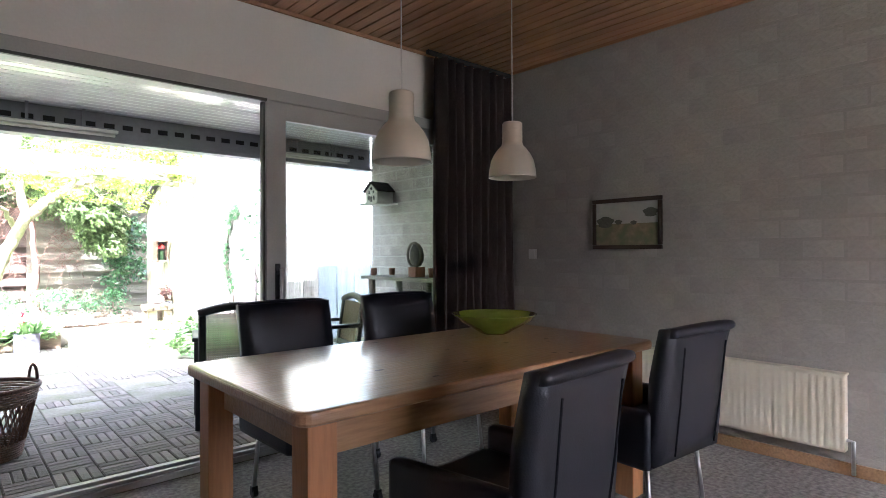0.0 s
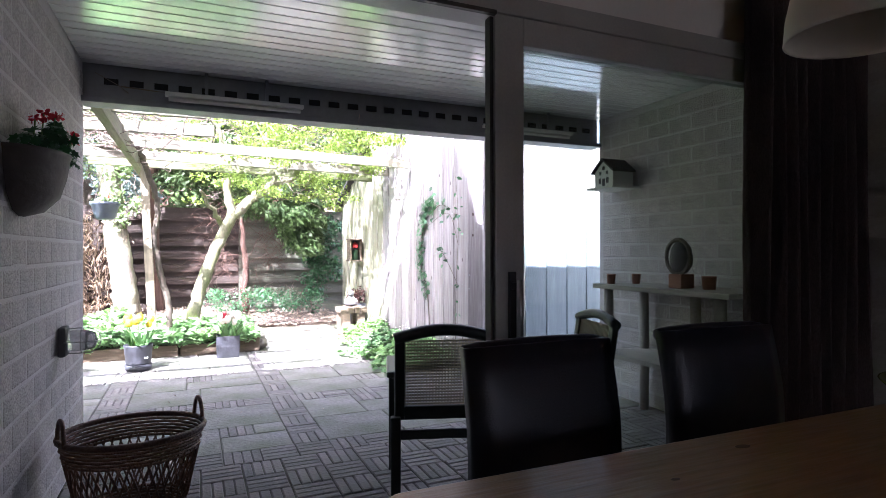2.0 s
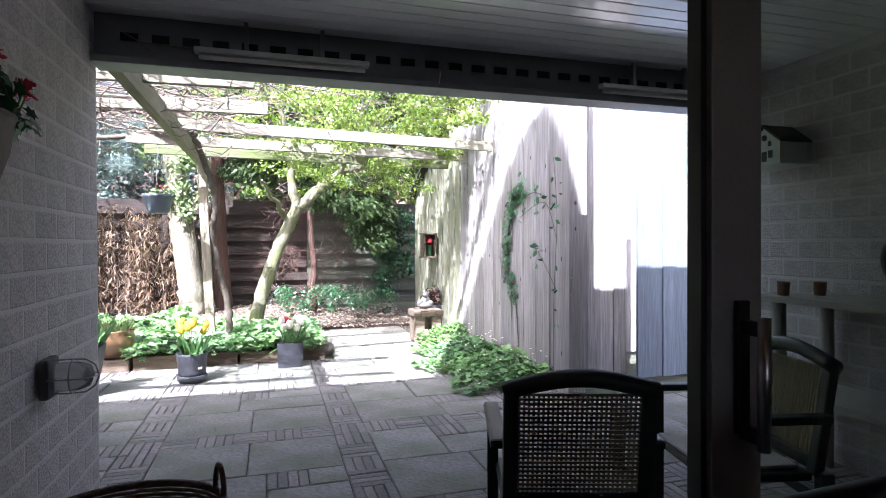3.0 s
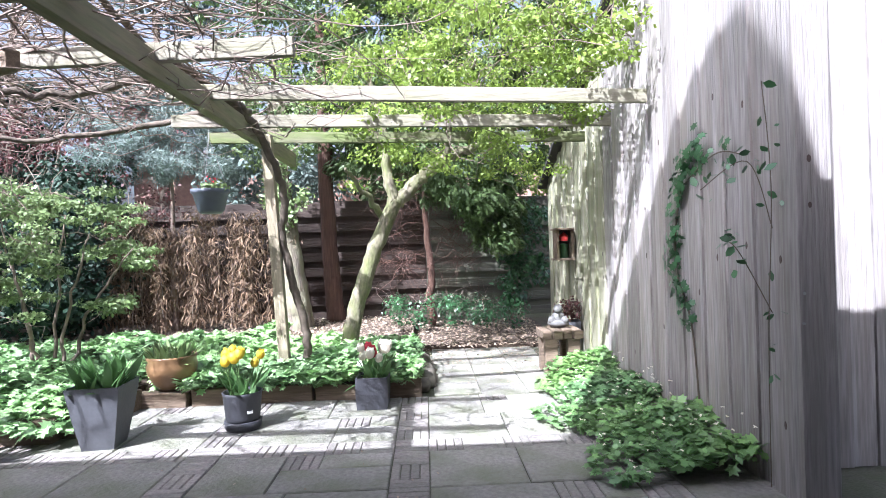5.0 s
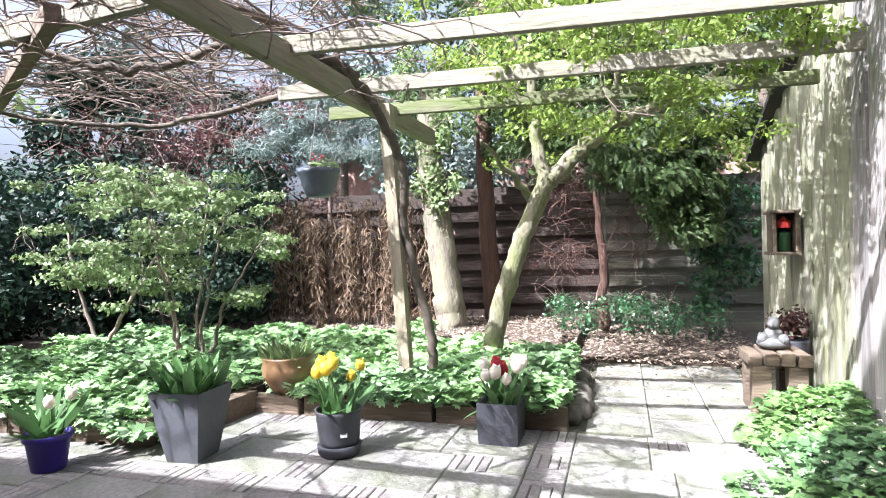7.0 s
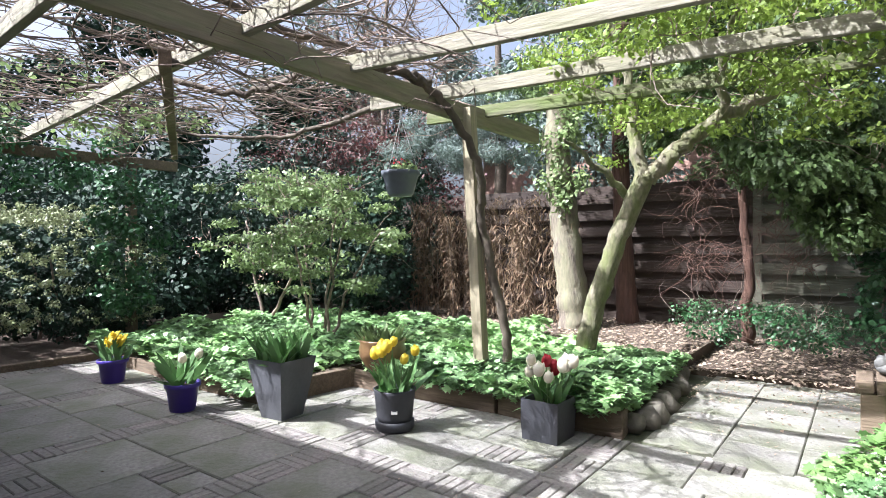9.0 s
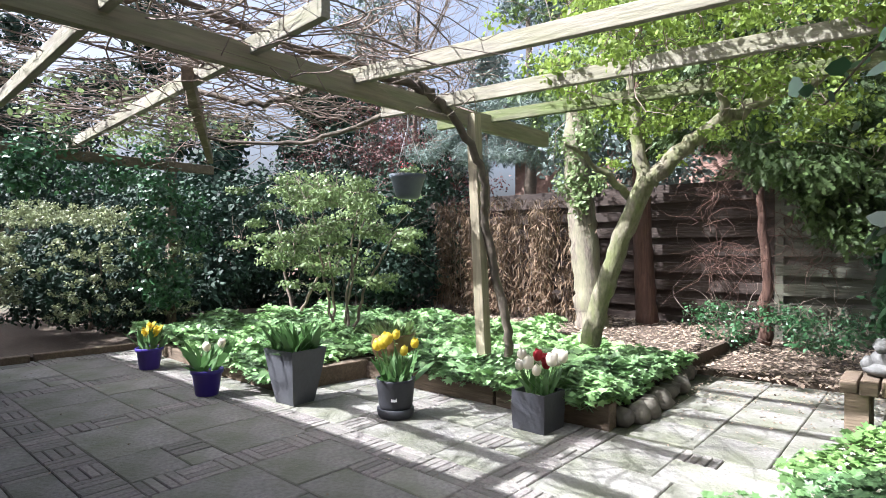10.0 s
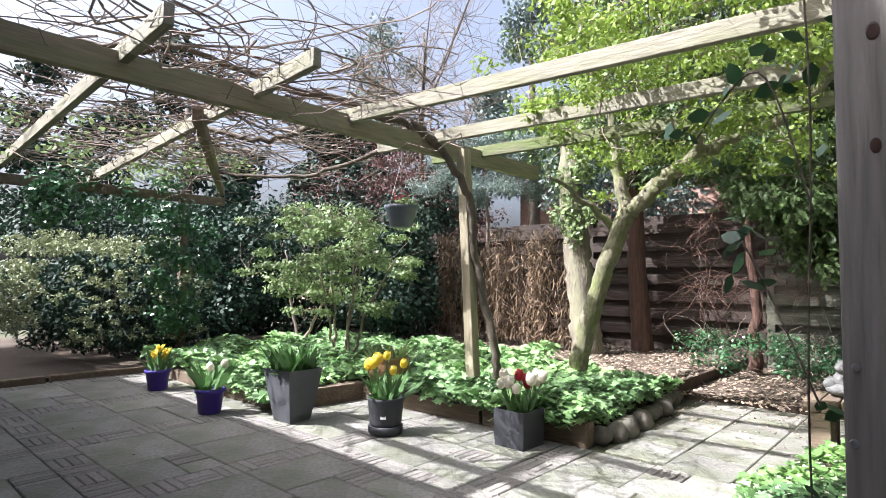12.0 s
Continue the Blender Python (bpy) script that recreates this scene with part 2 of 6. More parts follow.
M_leaf_tulip = mat("tulip_leaf", (0.105, 0.21, 0.065), 0.45, grain=10, bump=0.0, rand=0.25, thin=0.3)
M_stemg = mat("green_stem", (0.13, 0.22, 0.07), 0.5, bump=0.0)
M_petal_y = mat("yellow_petal", (0.82, 0.64, 0.05), 0.5, grain=12, bump=0.0, thin=0.35)
M_petal_w = mat("white_petal", (0.80, 0.74, 0.62), 0.5, grain=12, grain_amount=0.03, bump=0.0, thin=0.35)
M_petal_r = mat("red_petal", (0.55, 0.03, 0.05), 0.5, grain=12, bump=0.0, thin=0.3)
M_pot_grey = mat("anthracite_planter", (0.042, 0.043, 0.050), 0.55, grain=50, grain_amount=0.12, stain=4, stain_amount=0.15, bump=0.08)
# paler grey than M_pot_grey, for the tall planter
M_pot_pale = mat("paler_planter", (0.095, 0.098, 0.108), 0.6, grain=40, grain_amount=0.12, stain=4, stain_amount=0.2, bump=0.08)
M_pot_purple = mat("purple_pot", (0.055, 0.03, 0.26), 0.4, grain=30, grain_amount=0.05, bump=0.02)
M_pot_brown = mat("glazed_earthenware", (0.22, 0.128, 0.062), 0.3, grain=14, grain_amount=0.25, stain=6, stain_amount=0.4, bump=0.1)
M_pot_hang = mat("slate_plastic", (0.10, 0.115, 0.14), 0.5, grain=30, bump=0.03)
M_tag = mat("plant_label", (0.65, 0.65, 0.62), 0.5, bump=0.0)
M_sleeper = mat("old_sleeper", (0.19, 0.14, 0.095), 0.9, grain=9, grain_amount=0.4, stain=3, stain_amount=0.4, bump=0.6, stretch=(0.6, 6, 6), rand=0.15)
M_stone = mat("field_stone", (0.155, 0.14, 0.11), 0.85, grain=20, grain_amount=0.3, stain=5, stain_amount=0.35, bump=0.5, rand=0.25)
M_statue = mat("grey_stone_figure", (0.14, 0.138, 0.13), 0.85, grain=40, grain_amount=0.2, stain=9, stain_amount=0.4, bump=0.3)
M_wicker = mat("brown_wicker", (0.17, 0.085, 0.05), 0.6, grain=60, grain_amount=0.35, stain=9, stain_amount=0.3, bump=0.4, rand=0.3)
M_chairplastic = mat("dark_green_plastic", (0.020, 0.026, 0.022), 0.45, grain=60, grain_amount=0.1, stain=5, stain_amount=0.2, bump=0.05)
M_cane = mat("beige_cane", (0.36, 0.30, 0.20), 0.7, grain=60, bump=0.1, rand=0.12)
M_seatlight = mat("pale_seat_cushion", (0.58, 0.55, 0.50), 0.85, grain=60, grain_amount=0.1, bump=0.2)
M_white = mat("white_painted_wood", (0.66, 0.66, 0.62), 0.6, grain=20, grain_amount=0.08, bump=0.05)
M_darkroof = mat("dark_shingle", (0.05, 0.047, 0.045), 0.7, grain=20, bump=0.1)
M_shelfwood = mat("grey_bench_wood", (0.40, 0.37, 0.32), 0.8, grain=9, grain_amount=0.25, bump=0.2, stretch=(6, 0.7, 6))
M_terra = mat("terracotta", (0.33, 0.16, 0.10), 0.8, grain=30, grain_amount=0.15, stain=8, stain_amount=0.3, bump=0.1)
M_red = mat("red_paint", (0.45, 0.035, 0.03), 0.5, grain=20, bump=0.02)
M_clear = mat("lamp_glass", (0.8, 0.82, 0.82), 0.08, grain=20, grain_amount=0.02, bump=0.0, transmit=0.85)
M_housebrick = mat("house_brick", (0.40, 0.25, 0.20), 0.9, grain=12, grain_amount=0.3, stain=1.0, stain_amount=0.3, bump=0.3)
M_rooftile = mat("grey_roof_tile", (0.16, 0.165, 0.18), 0.7, grain=10, bump=0.2)
M_wire = mat("galvanised_wire", (0.30, 0.30, 0.29), 0.5, 0.7, bump=0.0)
M_darkpot = mat("dark_earthenware", (0.11, 0.09, 0.08), 0.7, grain=30, grain_amount=0.2, stain=6, stain_amount=0.3, bump=0.15)
M_leaf_low = mat("ground_cover_leaf", (0.13, 0.24, 0.10), 0.4, grain=6, bump=0.0, rand=0.4, thin=0.25, stain=1.5, stain_amount=0.3, tint=(0.20, 0.33, 0.08))
M_glass = glass_mat()


# ---- helpers of this scene ----
rng = np.random.default_rng(7)


def obj_from(name, bm, material, smooth=False):
    me = bpy.data.meshes.new(name)
    bm.normal_update()
    bm.to_mesh(me)
    bm.free()
    if smooth:
        me.shade_smooth()
    me.materials.append(material)
    return new(name, me)


def part(name, bm, material, parent, label="", smooth=False):
    ob = obj_from(name, bm, material, smooth)
    ob.parent = parent
    return tagged(ob, label)


def thing(name, loc, label, category, group="", rz=0.0):
    ob = new(name)
    ob.empty_display_size = 0.1
    ob.matrix_basis = pose(*loc, 0, 0, rz)
    return tagged(ob, label, category, group)


def share(name, me, parent, m):
    ob = new(name, me)
    ob.parent = parent
    ob.matrix_basis = m
    return ob


def box(bm, lo, hi, bevel=0.0, m=None):
    r = bmesh.ops.create_cube(bm, size=1.0)
    vs = r["verts"]
    lo, hi = Vector(lo), Vector(hi)
    mt = Matrix.Translation((lo + hi) / 2) @ Matrix.Diagonal((*(hi - lo), 1))
    bmesh.ops.transform(bm, matrix=(m @ mt) if m else mt, verts=vs)
    if bevel:
        es = list({e for v in vs for e in v.link_edges})
        bmesh.ops.bevel(bm, geom=es, offset=bevel, segments=2, affect="EDGES", profile=0.6)
    return bm


def boxes(*pairs, bevel=0.0):
    bm = bmesh.new()
    for lo, hi in pairs:
        box(bm, lo, hi, bevel)
    return bm


def tube(bm, pts, radii, seg=8, cap=True):
    """A tapered tube along points."""
    pts = [Vector(p) for p in pts]
    if isinstance(radii, (int, float)):
        radii = [radii] * len(pts)
    rings, side = [], None
    for i, p in enumerate(pts):
        d = (pts[min(i + 1, len(pts) - 1)] - pts[max(i - 1, 0)]).normalized()
        if side is None:
            side = d.orthogonal().normalized()
        side = (side - d * side.dot(d)).normalized()
        up = d.cross(side)
        rings.append([bm.verts.new(p + radii[i] * (math.cos(a) * side + math.sin(a) * up)) for a in (2 * math.pi * k / seg for k in range(seg))])
    for a, b in zip(rings, rings[1:]):
        for k in range(seg):
            bm.faces.new((a[k], a[(k + 1) % seg], b[(k + 1) % seg], b[k]))
    if cap:
        bm.faces.new(rings[0][::-1])
        bm.faces.new(rings[-1])
    return bm


def lathe(bm, profile, seg=28, squash=(1, 1)):
    """A body of revolution from (radius, height) pairs."""
    rings = []
    for r, z in profile:
        if r < 1e-5:
            rings.append([bm.verts.new((0, 0, z))])
        else:
            rings.append([bm.verts.new((r * squash[0] * math.cos(2 * math.pi * k / seg), r * squash[1] * math.sin(2 * math.pi * k / seg), z)) for k in range(seg)])
    for a, b in zip(rings, rings[1:]):
        for k in range(seg):
            k2 = (k + 1) % seg
            if len(a) == 1:
                bm.faces.new((a[0], b[k2], b[k]))
            elif len(b) == 1:
                bm.faces.new((a[k], a[k2], b[0]))
            else:
                bm.faces.new((a[k], a[k2], b[k2], b[k]))
    return bm


def curve_points(p, n=12):
    """A smooth line through control points."""
    p = [Vector(q) for q in p]
    out = []
    for i in range(len(p) - 1):
        a, b, c, d = p[max(i - 1, 0)], p[i], p[i + 1], p[min(i + 2, len(p) - 1)]
        for k in range(n):
            t = k / n
            out.append(0.5 * ((2 * b) + (c - a) * t + (2 * a - 5 * b + 4 * c - d) * t * t + (3 * b - a - 3 * c + d) * t ** 3))
    return out + [p[-1]]


LEAVES = {
    "oval": ([(0, 0), (0.3, 0.35), (0.22, 0.75), (0, 1), (-0.22, 0.75), (-0.3, 0.35)], 0.10),
    "lobed": ([(0, 0), (0.34, -0.1), (0.28, 0.22), (0.62, 0.42), (0.32, 0.55), (0.22, 0.98), (0, 0.72), (-0.22, 0.98), (-0.32, 0.55), (-0.62, 0.42), (-0.28, 0.22), (-0.34, -0.1)], 0.08),
    "needle": ([(0.03, 0), (0.05, 0.5), (0, 1), (-0.05, 0.5), (-0.03, 0)], 0.0),
    "strip": ([(0.03, 0), (0.06, 0.35), (0.05, 0.7), (0, 1), (-0.05, 0.7), (-0.06, 0.35), (-0.03, 0)], 0.15),
    "frond": ([(0.02, 0), (0.05, 0.22), (0.30, 0.42), (0.07, 0.42), (0.26, 0.66), (0.06, 0.64), (0.15, 0.86), (0, 1), (-0.15, 0.86), (-0.06, 0.64), (-0.26, 0.66), (-0.07, 0.42), (-0.30, 0.42), (-0.05, 0.22), (-0.02, 0)], 0.22),
    "blade": ([(0.06, 0), (0.10, 0.4), (0.07, 0.75), (0, 1), (-0.07, 0.75), (-0.10, 0.4), (-0.06, 0)], 0.18),
}


def foliage(name, places, normals, sizes, material, parent=None, shape="oval", dirs=None):
    """Many small leaves, one mesh. places, normals: n x 3 arrays."""
    outline, droop = LEAVES[shape]
    o = np.array(outline)
    k, n = len(o), len(places)
    nn = normals / np.maximum(np.linalg.norm(normals, axis=1, keepdims=True), 1e-6)
    if dirs is None:
        dirs = rng.normal(size=(n, 3))
    u = dirs - nn * np.sum(dirs * nn, axis=1, keepdims=True)
    u /= np.maximum(np.linalg.norm(u, axis=1, keepdims=True), 1e-6)
    w = np.cross(u, nn)
    s = np.asarray(sizes).reshape(-1, 1, 1)
    bend = -droop * (np.abs(o[:, 0]) * 1.2 + o[:, 1] ** 2)
    v = places[:, None] + s * (w[:, None] * o[None, :, :1] + u[:, None] * o[None, :, 1:2] + nn[:, None] * bend[None, :, None])
    me = bpy.data.meshes.new(name)
    me.vertices.add(n * k)
    me.vertices.foreach_set("co", v.astype(np.float32).ravel())
    me.loops.add(n * k)
    me.loops.foreach_set("vertex_index", np.arange(n * k, dtype=np.int32))
    me.polygons.add(n)
    me.polygons.foreach_set("loop_start", np.arange(0, n * k, k, dtype=np.int32))
    me.polygons.foreach_set("loop_total", np.full(n, k, dtype=np.int32))
    me.update(calc_edges=True)
    me.materials.append(material)
    ob = new(name, me)
    ob.parent = parent
    return ob


def cloud(centres, n, spread, lift=0.4):
    """Leaf places round clump centres, with uneven outline; normals outward and up."""
    c = np.array(centres, float)
    i = rng.integers(0, len(c), n)
    d = rng.normal(size=(n, 3))
    d /= np.linalg.norm(d, axis=1, keepdims=True)
    r = rng.random(n)[:, None] ** 0.45
    sp = np.asarray(spread, float)
    p = c[i] + d * r * sp
    nm = d * 0.8 + rng.normal(size=(n, 3)) * 0.5 + np.array([0, 0, lift])
    return p, nm


def clumps(lo, hi, n, seed):
    g = np.random.default_rng(seed)
    return np.array(lo) + g.random((n, 3)) * (np.array(hi) - np.array(lo))


def structure(name, bm, material, label="", smooth=False):
    return tagged(obj_from(name, bm, material, smooth), label, kind="structure")


# ---- the room ----
XE, XW, YN, YS, ZC = 3.51, -2.6, 2.98, -3.5, 2.79
structure("floor", boxes(((XW, YS, -0.12), (XE, YN - 0.12, 0.0))), M_carpet, "grey-beige flecked carpet floor")
bm = bmesh.new()
box(bm, (XW - 0.2, YS - 0.2, ZC + 0.03), (XE + 0.2, YN + 0.2, ZC + 0.16))
x = XW
while x < XE:
    box(bm, (x + 0.003, YS, ZC - 0.006 + 0.001 * (int(x * 50) % 3)), (min(x + 0.082, XE), YN, ZC + 0.029))
    x += 0.09
structure("ceiling", bm, M_plank, "pine tongue-and-groove plank ceiling")
structure("wall_south", boxes(((XW - 0.2, YS - 0.2, 0), (0.8, YS, ZC)), ((2.4, YS - 0.2, 0), (XE + 0.2, YS, ZC)), ((0.8, YS - 0.2, 0), (2.4, YS, 1.0)), ((0.8, YS - 0.2, 2.2), (2.4, YS, ZC))), M_wallpaint, "plain painted wall")
structure("wall_west", boxes(((XW - 0.2, YS, 0), (XW, YN, ZC))), M_wallpaint, "plain painted wall")
structure("wall_north", boxes(((XW, YN, 0), (-0.45, YN + 0.17, ZC)), ((-0.45, YN, 2.24), (XE + 0.2, YN + 0.17, ZC)), ((3.0, YN, 0), (XE + 0.2, YN + 0.17, 2.24))), M_wallpaint, "off-white plastered wall above the sliding window")
structure("wall_house_west", boxes(((-9.5, YN + 0.02, 0), (XW - 0.2, YN + 0.169, 2.97))), M_housebrick, "plain brick wall of the house")
wall_e = structure("wall_east", boxes(((XE + 0.006, YS, 0), (XE + 0.2, YN, ZC))), M_mortar_in, "grey painted brick wall")
structure("baseboard", boxes(((XE - 0.018, YS, 0.0), (XE - 0.003, YN - 0.3, 0.07)), bevel=0.003), M_pine, "varnished pine skirting board")
structure("trim", boxes(((XW, YN - 0.02, ZC - 0.03), (XE - 0.02, YN - 0.003, ZC - 0.008)), ((XE - 0.02, YS, ZC - 0.03), (XE - 0.003, YN - 0.02, ZC - 0.008))), M_plank, "pine ceiling trim")

# sliding window: an open bay, a sliding leaf and a fixed pane
YF = 2.93
win = tagged(new("window_1"), "wide sliding garden window, left bay slid open", kind="structure")
part("head_rail", boxes(((-0.44, YF - 0.03, 2.17), (3.0, YF + 0.12, 2.25)), bevel=0.004), M_alu, win)
part("head_seal", boxes(((-0.40, YF - 0.034, 2.16), (1.29, YF - 0.012, 2.176))), M_alu_dark, win)
part("floor_track", boxes(((-0.44, YF - 0.06, 0.0), (3.0, YF + 0.13, 0.035)), ((-0.44, YF - 0.05, 0.035), (3.0, YF - 0.03, 0.055)), ((-0.44, YF + 0.03, 0.035), (3.0, YF + 0.05, 0.055)), bevel=0.003), M_alu, win, "aluminium floor track")
part("left_jamb", boxes(((-0.45, YF - 0.03, 0.03), (-0.40, YF + 0.12, 2.17)), bevel=0.004), M_alu, win)
leaf = part("sliding_leaf", boxes(((1.29, YF - 0.02, 0.05), (1.42, YF + 0.05, 2.17)), ((2.85, YF - 0.02, 0.05), (2.98, YF + 0.05, 2.17)), ((1.42, YF - 0.02, 2.06), (2.85, YF + 0.05, 2.17)), ((1.42, YF - 0.02, 0.05), (2.85, YF + 0.05, 0.17)), bevel=0.004), M_alu, win)
part("edge_seal", boxes(((1.275, YF - 0.005, 0.06), (1.289, YF + 0.035, 2.16))), M_alu_dark, win)
pane = part("pane", boxes(((1.42, YF + 0.010, 0.17), (2.85, YF + 0.018, 2.06))), M_glass, win, "clear window pane")
pane.visible_shadow = False
h = part("door_handle", boxes(((1.345, YF - 0.035, 0.88), (1.375, YF - 0.02, 1.16)), ((1.35, YF - 0.08, 1.09), (1.37, YF - 0.03, 1.12)), ((1.35, YF - 0.08, 0.87), (1.37, YF - 0.03, 0.90)), bevel=0.003), M_blackp, leaf, "black handle plate")
part("grip", tube(bmesh.new(), [(1.36, YF - 0.085, 0.86), (1.36, YF - 0.085, 1.13)], 0.013, 10), M_metal, leaf, "steel pull grip", True)
w2 = tagged(new("window_2"), "plain window in the wall behind", kind="structure")
part("window_frame", boxes(((0.8, YS - 0.12, 1.0), (0.86, YS - 0.04, 2.2)), ((2.34, YS - 0.12, 1.0), (2.4, YS - 0.04, 2.2)), ((0.86, YS - 0.12, 1.0), (2.34, YS - 0.04, 1.06)), ((0.86, YS - 0.12, 2.14), (2.34, YS - 0.04, 2.2))), M_alu, w2)

# ---- the covered terrace ----
wall_pw = structure("wall_patio_west", boxes(((-0.72, 3.15, 0), (-0.416, 5.130, 2.45))), M_mortar_out, "white painted brick wall of the terrace")
wall_pe = structure("wall_patio_east", boxes(((3.548, 3.15, 0), (3.85, 5.055, 2.45))), M_mortar_out, "white painted brick wall of the terrace")
# west of the terrace the roof is an added unseen strip that shades the paving
structure("roof", boxes(((-9.5, 3.15, 2.46), (3.9, 5.27, 2.64)), ((-9.5, YS - 0.5, 2.97), (4.2, 3.5, 3.1))), M_darkroof, "flat roof edge over the terrace, run on unseen to the west")
so = tagged(new("soffit"), "glossy white slatted terrace ceiling", kind="structure")
for i in range(19):
    y0 = 3.155 + i * 0.1005
    part("slat", boxes(((-0.41, y0, 2.408), (3.54, y0 + 0.094, 2.425)), bevel=0.003), M_soffit, so)
# black sheet, the shade in the slat gaps put in as colour
part("shade_backing", boxes(((-0.41, 3.15, 2.427), (3.54, 5.1, 2.455))), M_hole, so)
# added unseen block; outline traced back along the sun from the shed wall's shadow
caster_b = bmesh.new()
CASTER = [(-1.0, 3.1), (0.72, 3.1), (0.72, 4.74), (0.69, 5.39), (0.55, 5.93), (0.38, 6.63), (0.22, 7.18), (-0.02, 7.48), (-0.29, 7.69), (-0.72, 7.83), (-1.5, 8.0), (-1.22, 6.5), (-1.02, 5.4)]
caster_f = [caster_b.verts.new((x, 3.1, z)) for x, z in CASTER]
caster_r = [caster_b.verts.new((x, 3.3, z)) for x, z in CASTER]
caster_b.faces.new(caster_f)
caster_b.faces.new(caster_r[::-1])
for k in range(len(caster_f)):
    k2 = (k + 1) % len(caster_f)
    caster_b.faces.new((caster_f[k], caster_r[k], caster_r[k2], caster_f[k2]))
structure("shadow_caster", caster_b, M_rooftile, "unseen block above the house roof, shaped to cast the shed wall's peaked shadow")
be = tagged(new("terrace_beam"), "grey steel roof beam with a row of dark slots", kind="structure")
part("web", boxes(((-0.42, 5.102, 2.20), (3.56, 5.16, 2.459)), bevel=0.004), M_beamgrey, be)
part("flange", boxes(((-0.42, 5.03, 2.165), (3.56, 5.2, 2.199)), bevel=0.004), M_beamgrey, be)
for i in range(27):
    x0 = -0.30 + i * 0.142
    part("slot", boxes(((x0, 5.096, 2.295), (x0 + 0.08, 5.1015, 2.335))), M_hole, be)


# ---- the ground ----
structure("ground", boxes(((-300, -300, -0.6), (300, 300, -0.075))), M_lawnfar, "bare garden ground")
structure("patio_bed", boxes(((-6.2, 3.15, -0.074), (2.9, 11.4, -0.012)), ((2.9, 3.15, -0.074), (7.0, 7.6, -0.012))), M_joint, "sandy paving joints with moss")


# ---- pergola ----
pg = thing("pergola", (0, 0, 0), "weathered timber pergola carrying bare vines beside the terrace", "pergola")
part("main_beam", boxes(((-0.415, 5.2, 2.2), (-0.345, 9.85, 2.345)), bevel=0.006), M_timber, pg)
lean = Matrix.Identity(4)
lean[0][2], lean[1][2] = -0.045, -0.02          # the old post leans a little
part("post", box(bmesh.new(), (-0.265, 8.60, 0.0), (-0.175, 8.69, 2.3), 0.006, lean), M_timber_z, pg)
for xl, yl, xr, yr in ((-4.9, 6.04, 0.31, 5.81), (-4.9, 6.96, 0.39, 6.55), (-0.62, 7.33, 2.71, 7.71), (-0.95, 8.16, 2.70, 8.50), (-0.92, 8.84, 2.68, 9.22)):
    m = Matrix.Translation((xl, yl, 2.285)) @ Matrix.Rotation(math.atan2(yr - yl, xr - xl), 4, "Z")
    part("rafter", box(bmesh.new(), (0, -0.025, 0), (math.hypot(xr - xl, yr - yl), 0.025, 0.1), 0.006, m), M_timber_moss if yl > 8.5 else M_timber_x, pg)
part("far_beam", boxes(((-4.92, 5.2, 2.17), (-4.82, 8.65, 2.284)), bevel=0.006), M_sleeper, pg)
part("far_post", boxes(((-4.92, 8.05, 0.0), (-4.82, 8.15, 2.17)), bevel=0.006), M_sleeper, pg)
d = Vector((-4.42, 8.4, 2.27)) - Vector((-1.05, 6.55, 2.27))
part("brace", box(bmesh.new(), (0, -0.035, -0.05), (d.length, 0.035, 0.05), 0.005, Matrix.Translation((-1.05, 6.55, 2.30)) @ Matrix.Rotation(math.atan2(d.y, d.x), 4, "Z")), M_sleeper, pg)

# ---- the shed wall of upright boards ----
fence = tagged(new("shed_wall"), "tall silvered shed wall of upright boards", kind="structure")


def shed_top(y):
    return 2.36 + 0.43 * (10.7 - y)


y, i = 6.2, 0
while y < 11.35:
    w = 0.125 + 0.03 * ((i * 7) % 5) / 5
    m = M_moss if y > 8.9 else M_greyboard
    off = 0.018 * (i % 2)
    bm = bmesh.new()
    box(bm, (2.75 + off, y, 0.0), (2.775 + off, y + w + 0.012, shed_top(y)), 0.003)
    part("board", bm, m, fence)
    if i % 2 == 0 and y < 9.0:
        for z in (0.35 + 0.29 * ((i * 5) % 7), 1.15 + 0.41 * ((i * 3) % 4)):
            kb = lathe(bmesh.new(), [(0.0, 0.0012), (0.010, 0.001), (0.014, 0.0)], 10, (1.5, 0.8))
            bmesh.ops.transform(kb, matrix=Matrix.Translation((2.7495, y + 0.035 + 0.012 * (i % 5), z)) @ Matrix.Rotation(radians(-90), 4, "Y"), verts=kb.verts)
            part("knot", kb, M_frame_wood, fence)
    y += w
    i += 1
part("end_post", boxes(((2.735, 6.08, 0), (2.905, 6.195, 4.2)), bevel=0.006), M_greyboard, fence)
for x, z, r in ((2.796, 1.611, 0.017), (2.795, 1.400, 0.014)):
    bm = lathe(bmesh.new(), [(0.0, 0.0012), (r * 0.6, 0.001), (r * 0.8, 0.0)], 14, (0.8, 1.3))
    bmesh.ops.transform(bm, matrix=Matrix.Translation((x, 6.0795, z)) @ Matrix.Rotation(radians(90), 4, "X"), verts=bm.verts)
    part("knot", bm, M_frame_wood, fence)
for x, z in ((2.756, 0.999), (2.750, 0.862)):
    bm = lathe(bmesh.new(), [(0.0, 0.006), (0.006, 0.005), (0.008, 0.0)], 12)
    bmesh.ops.transform(bm, matrix=Matrix.Translation((x, 6.0795, z)) @ Matrix.Rotation(radians(90), 4, "X"), verts=bm.verts)
    part("bolt", bm, M_wire, fence)
# black sheet paints the unlit space behind the boards
part("shade_backing", boxes(((2.82, 6.21, 0), (2.9, 11.3, 2.1))), M_hole, fence)
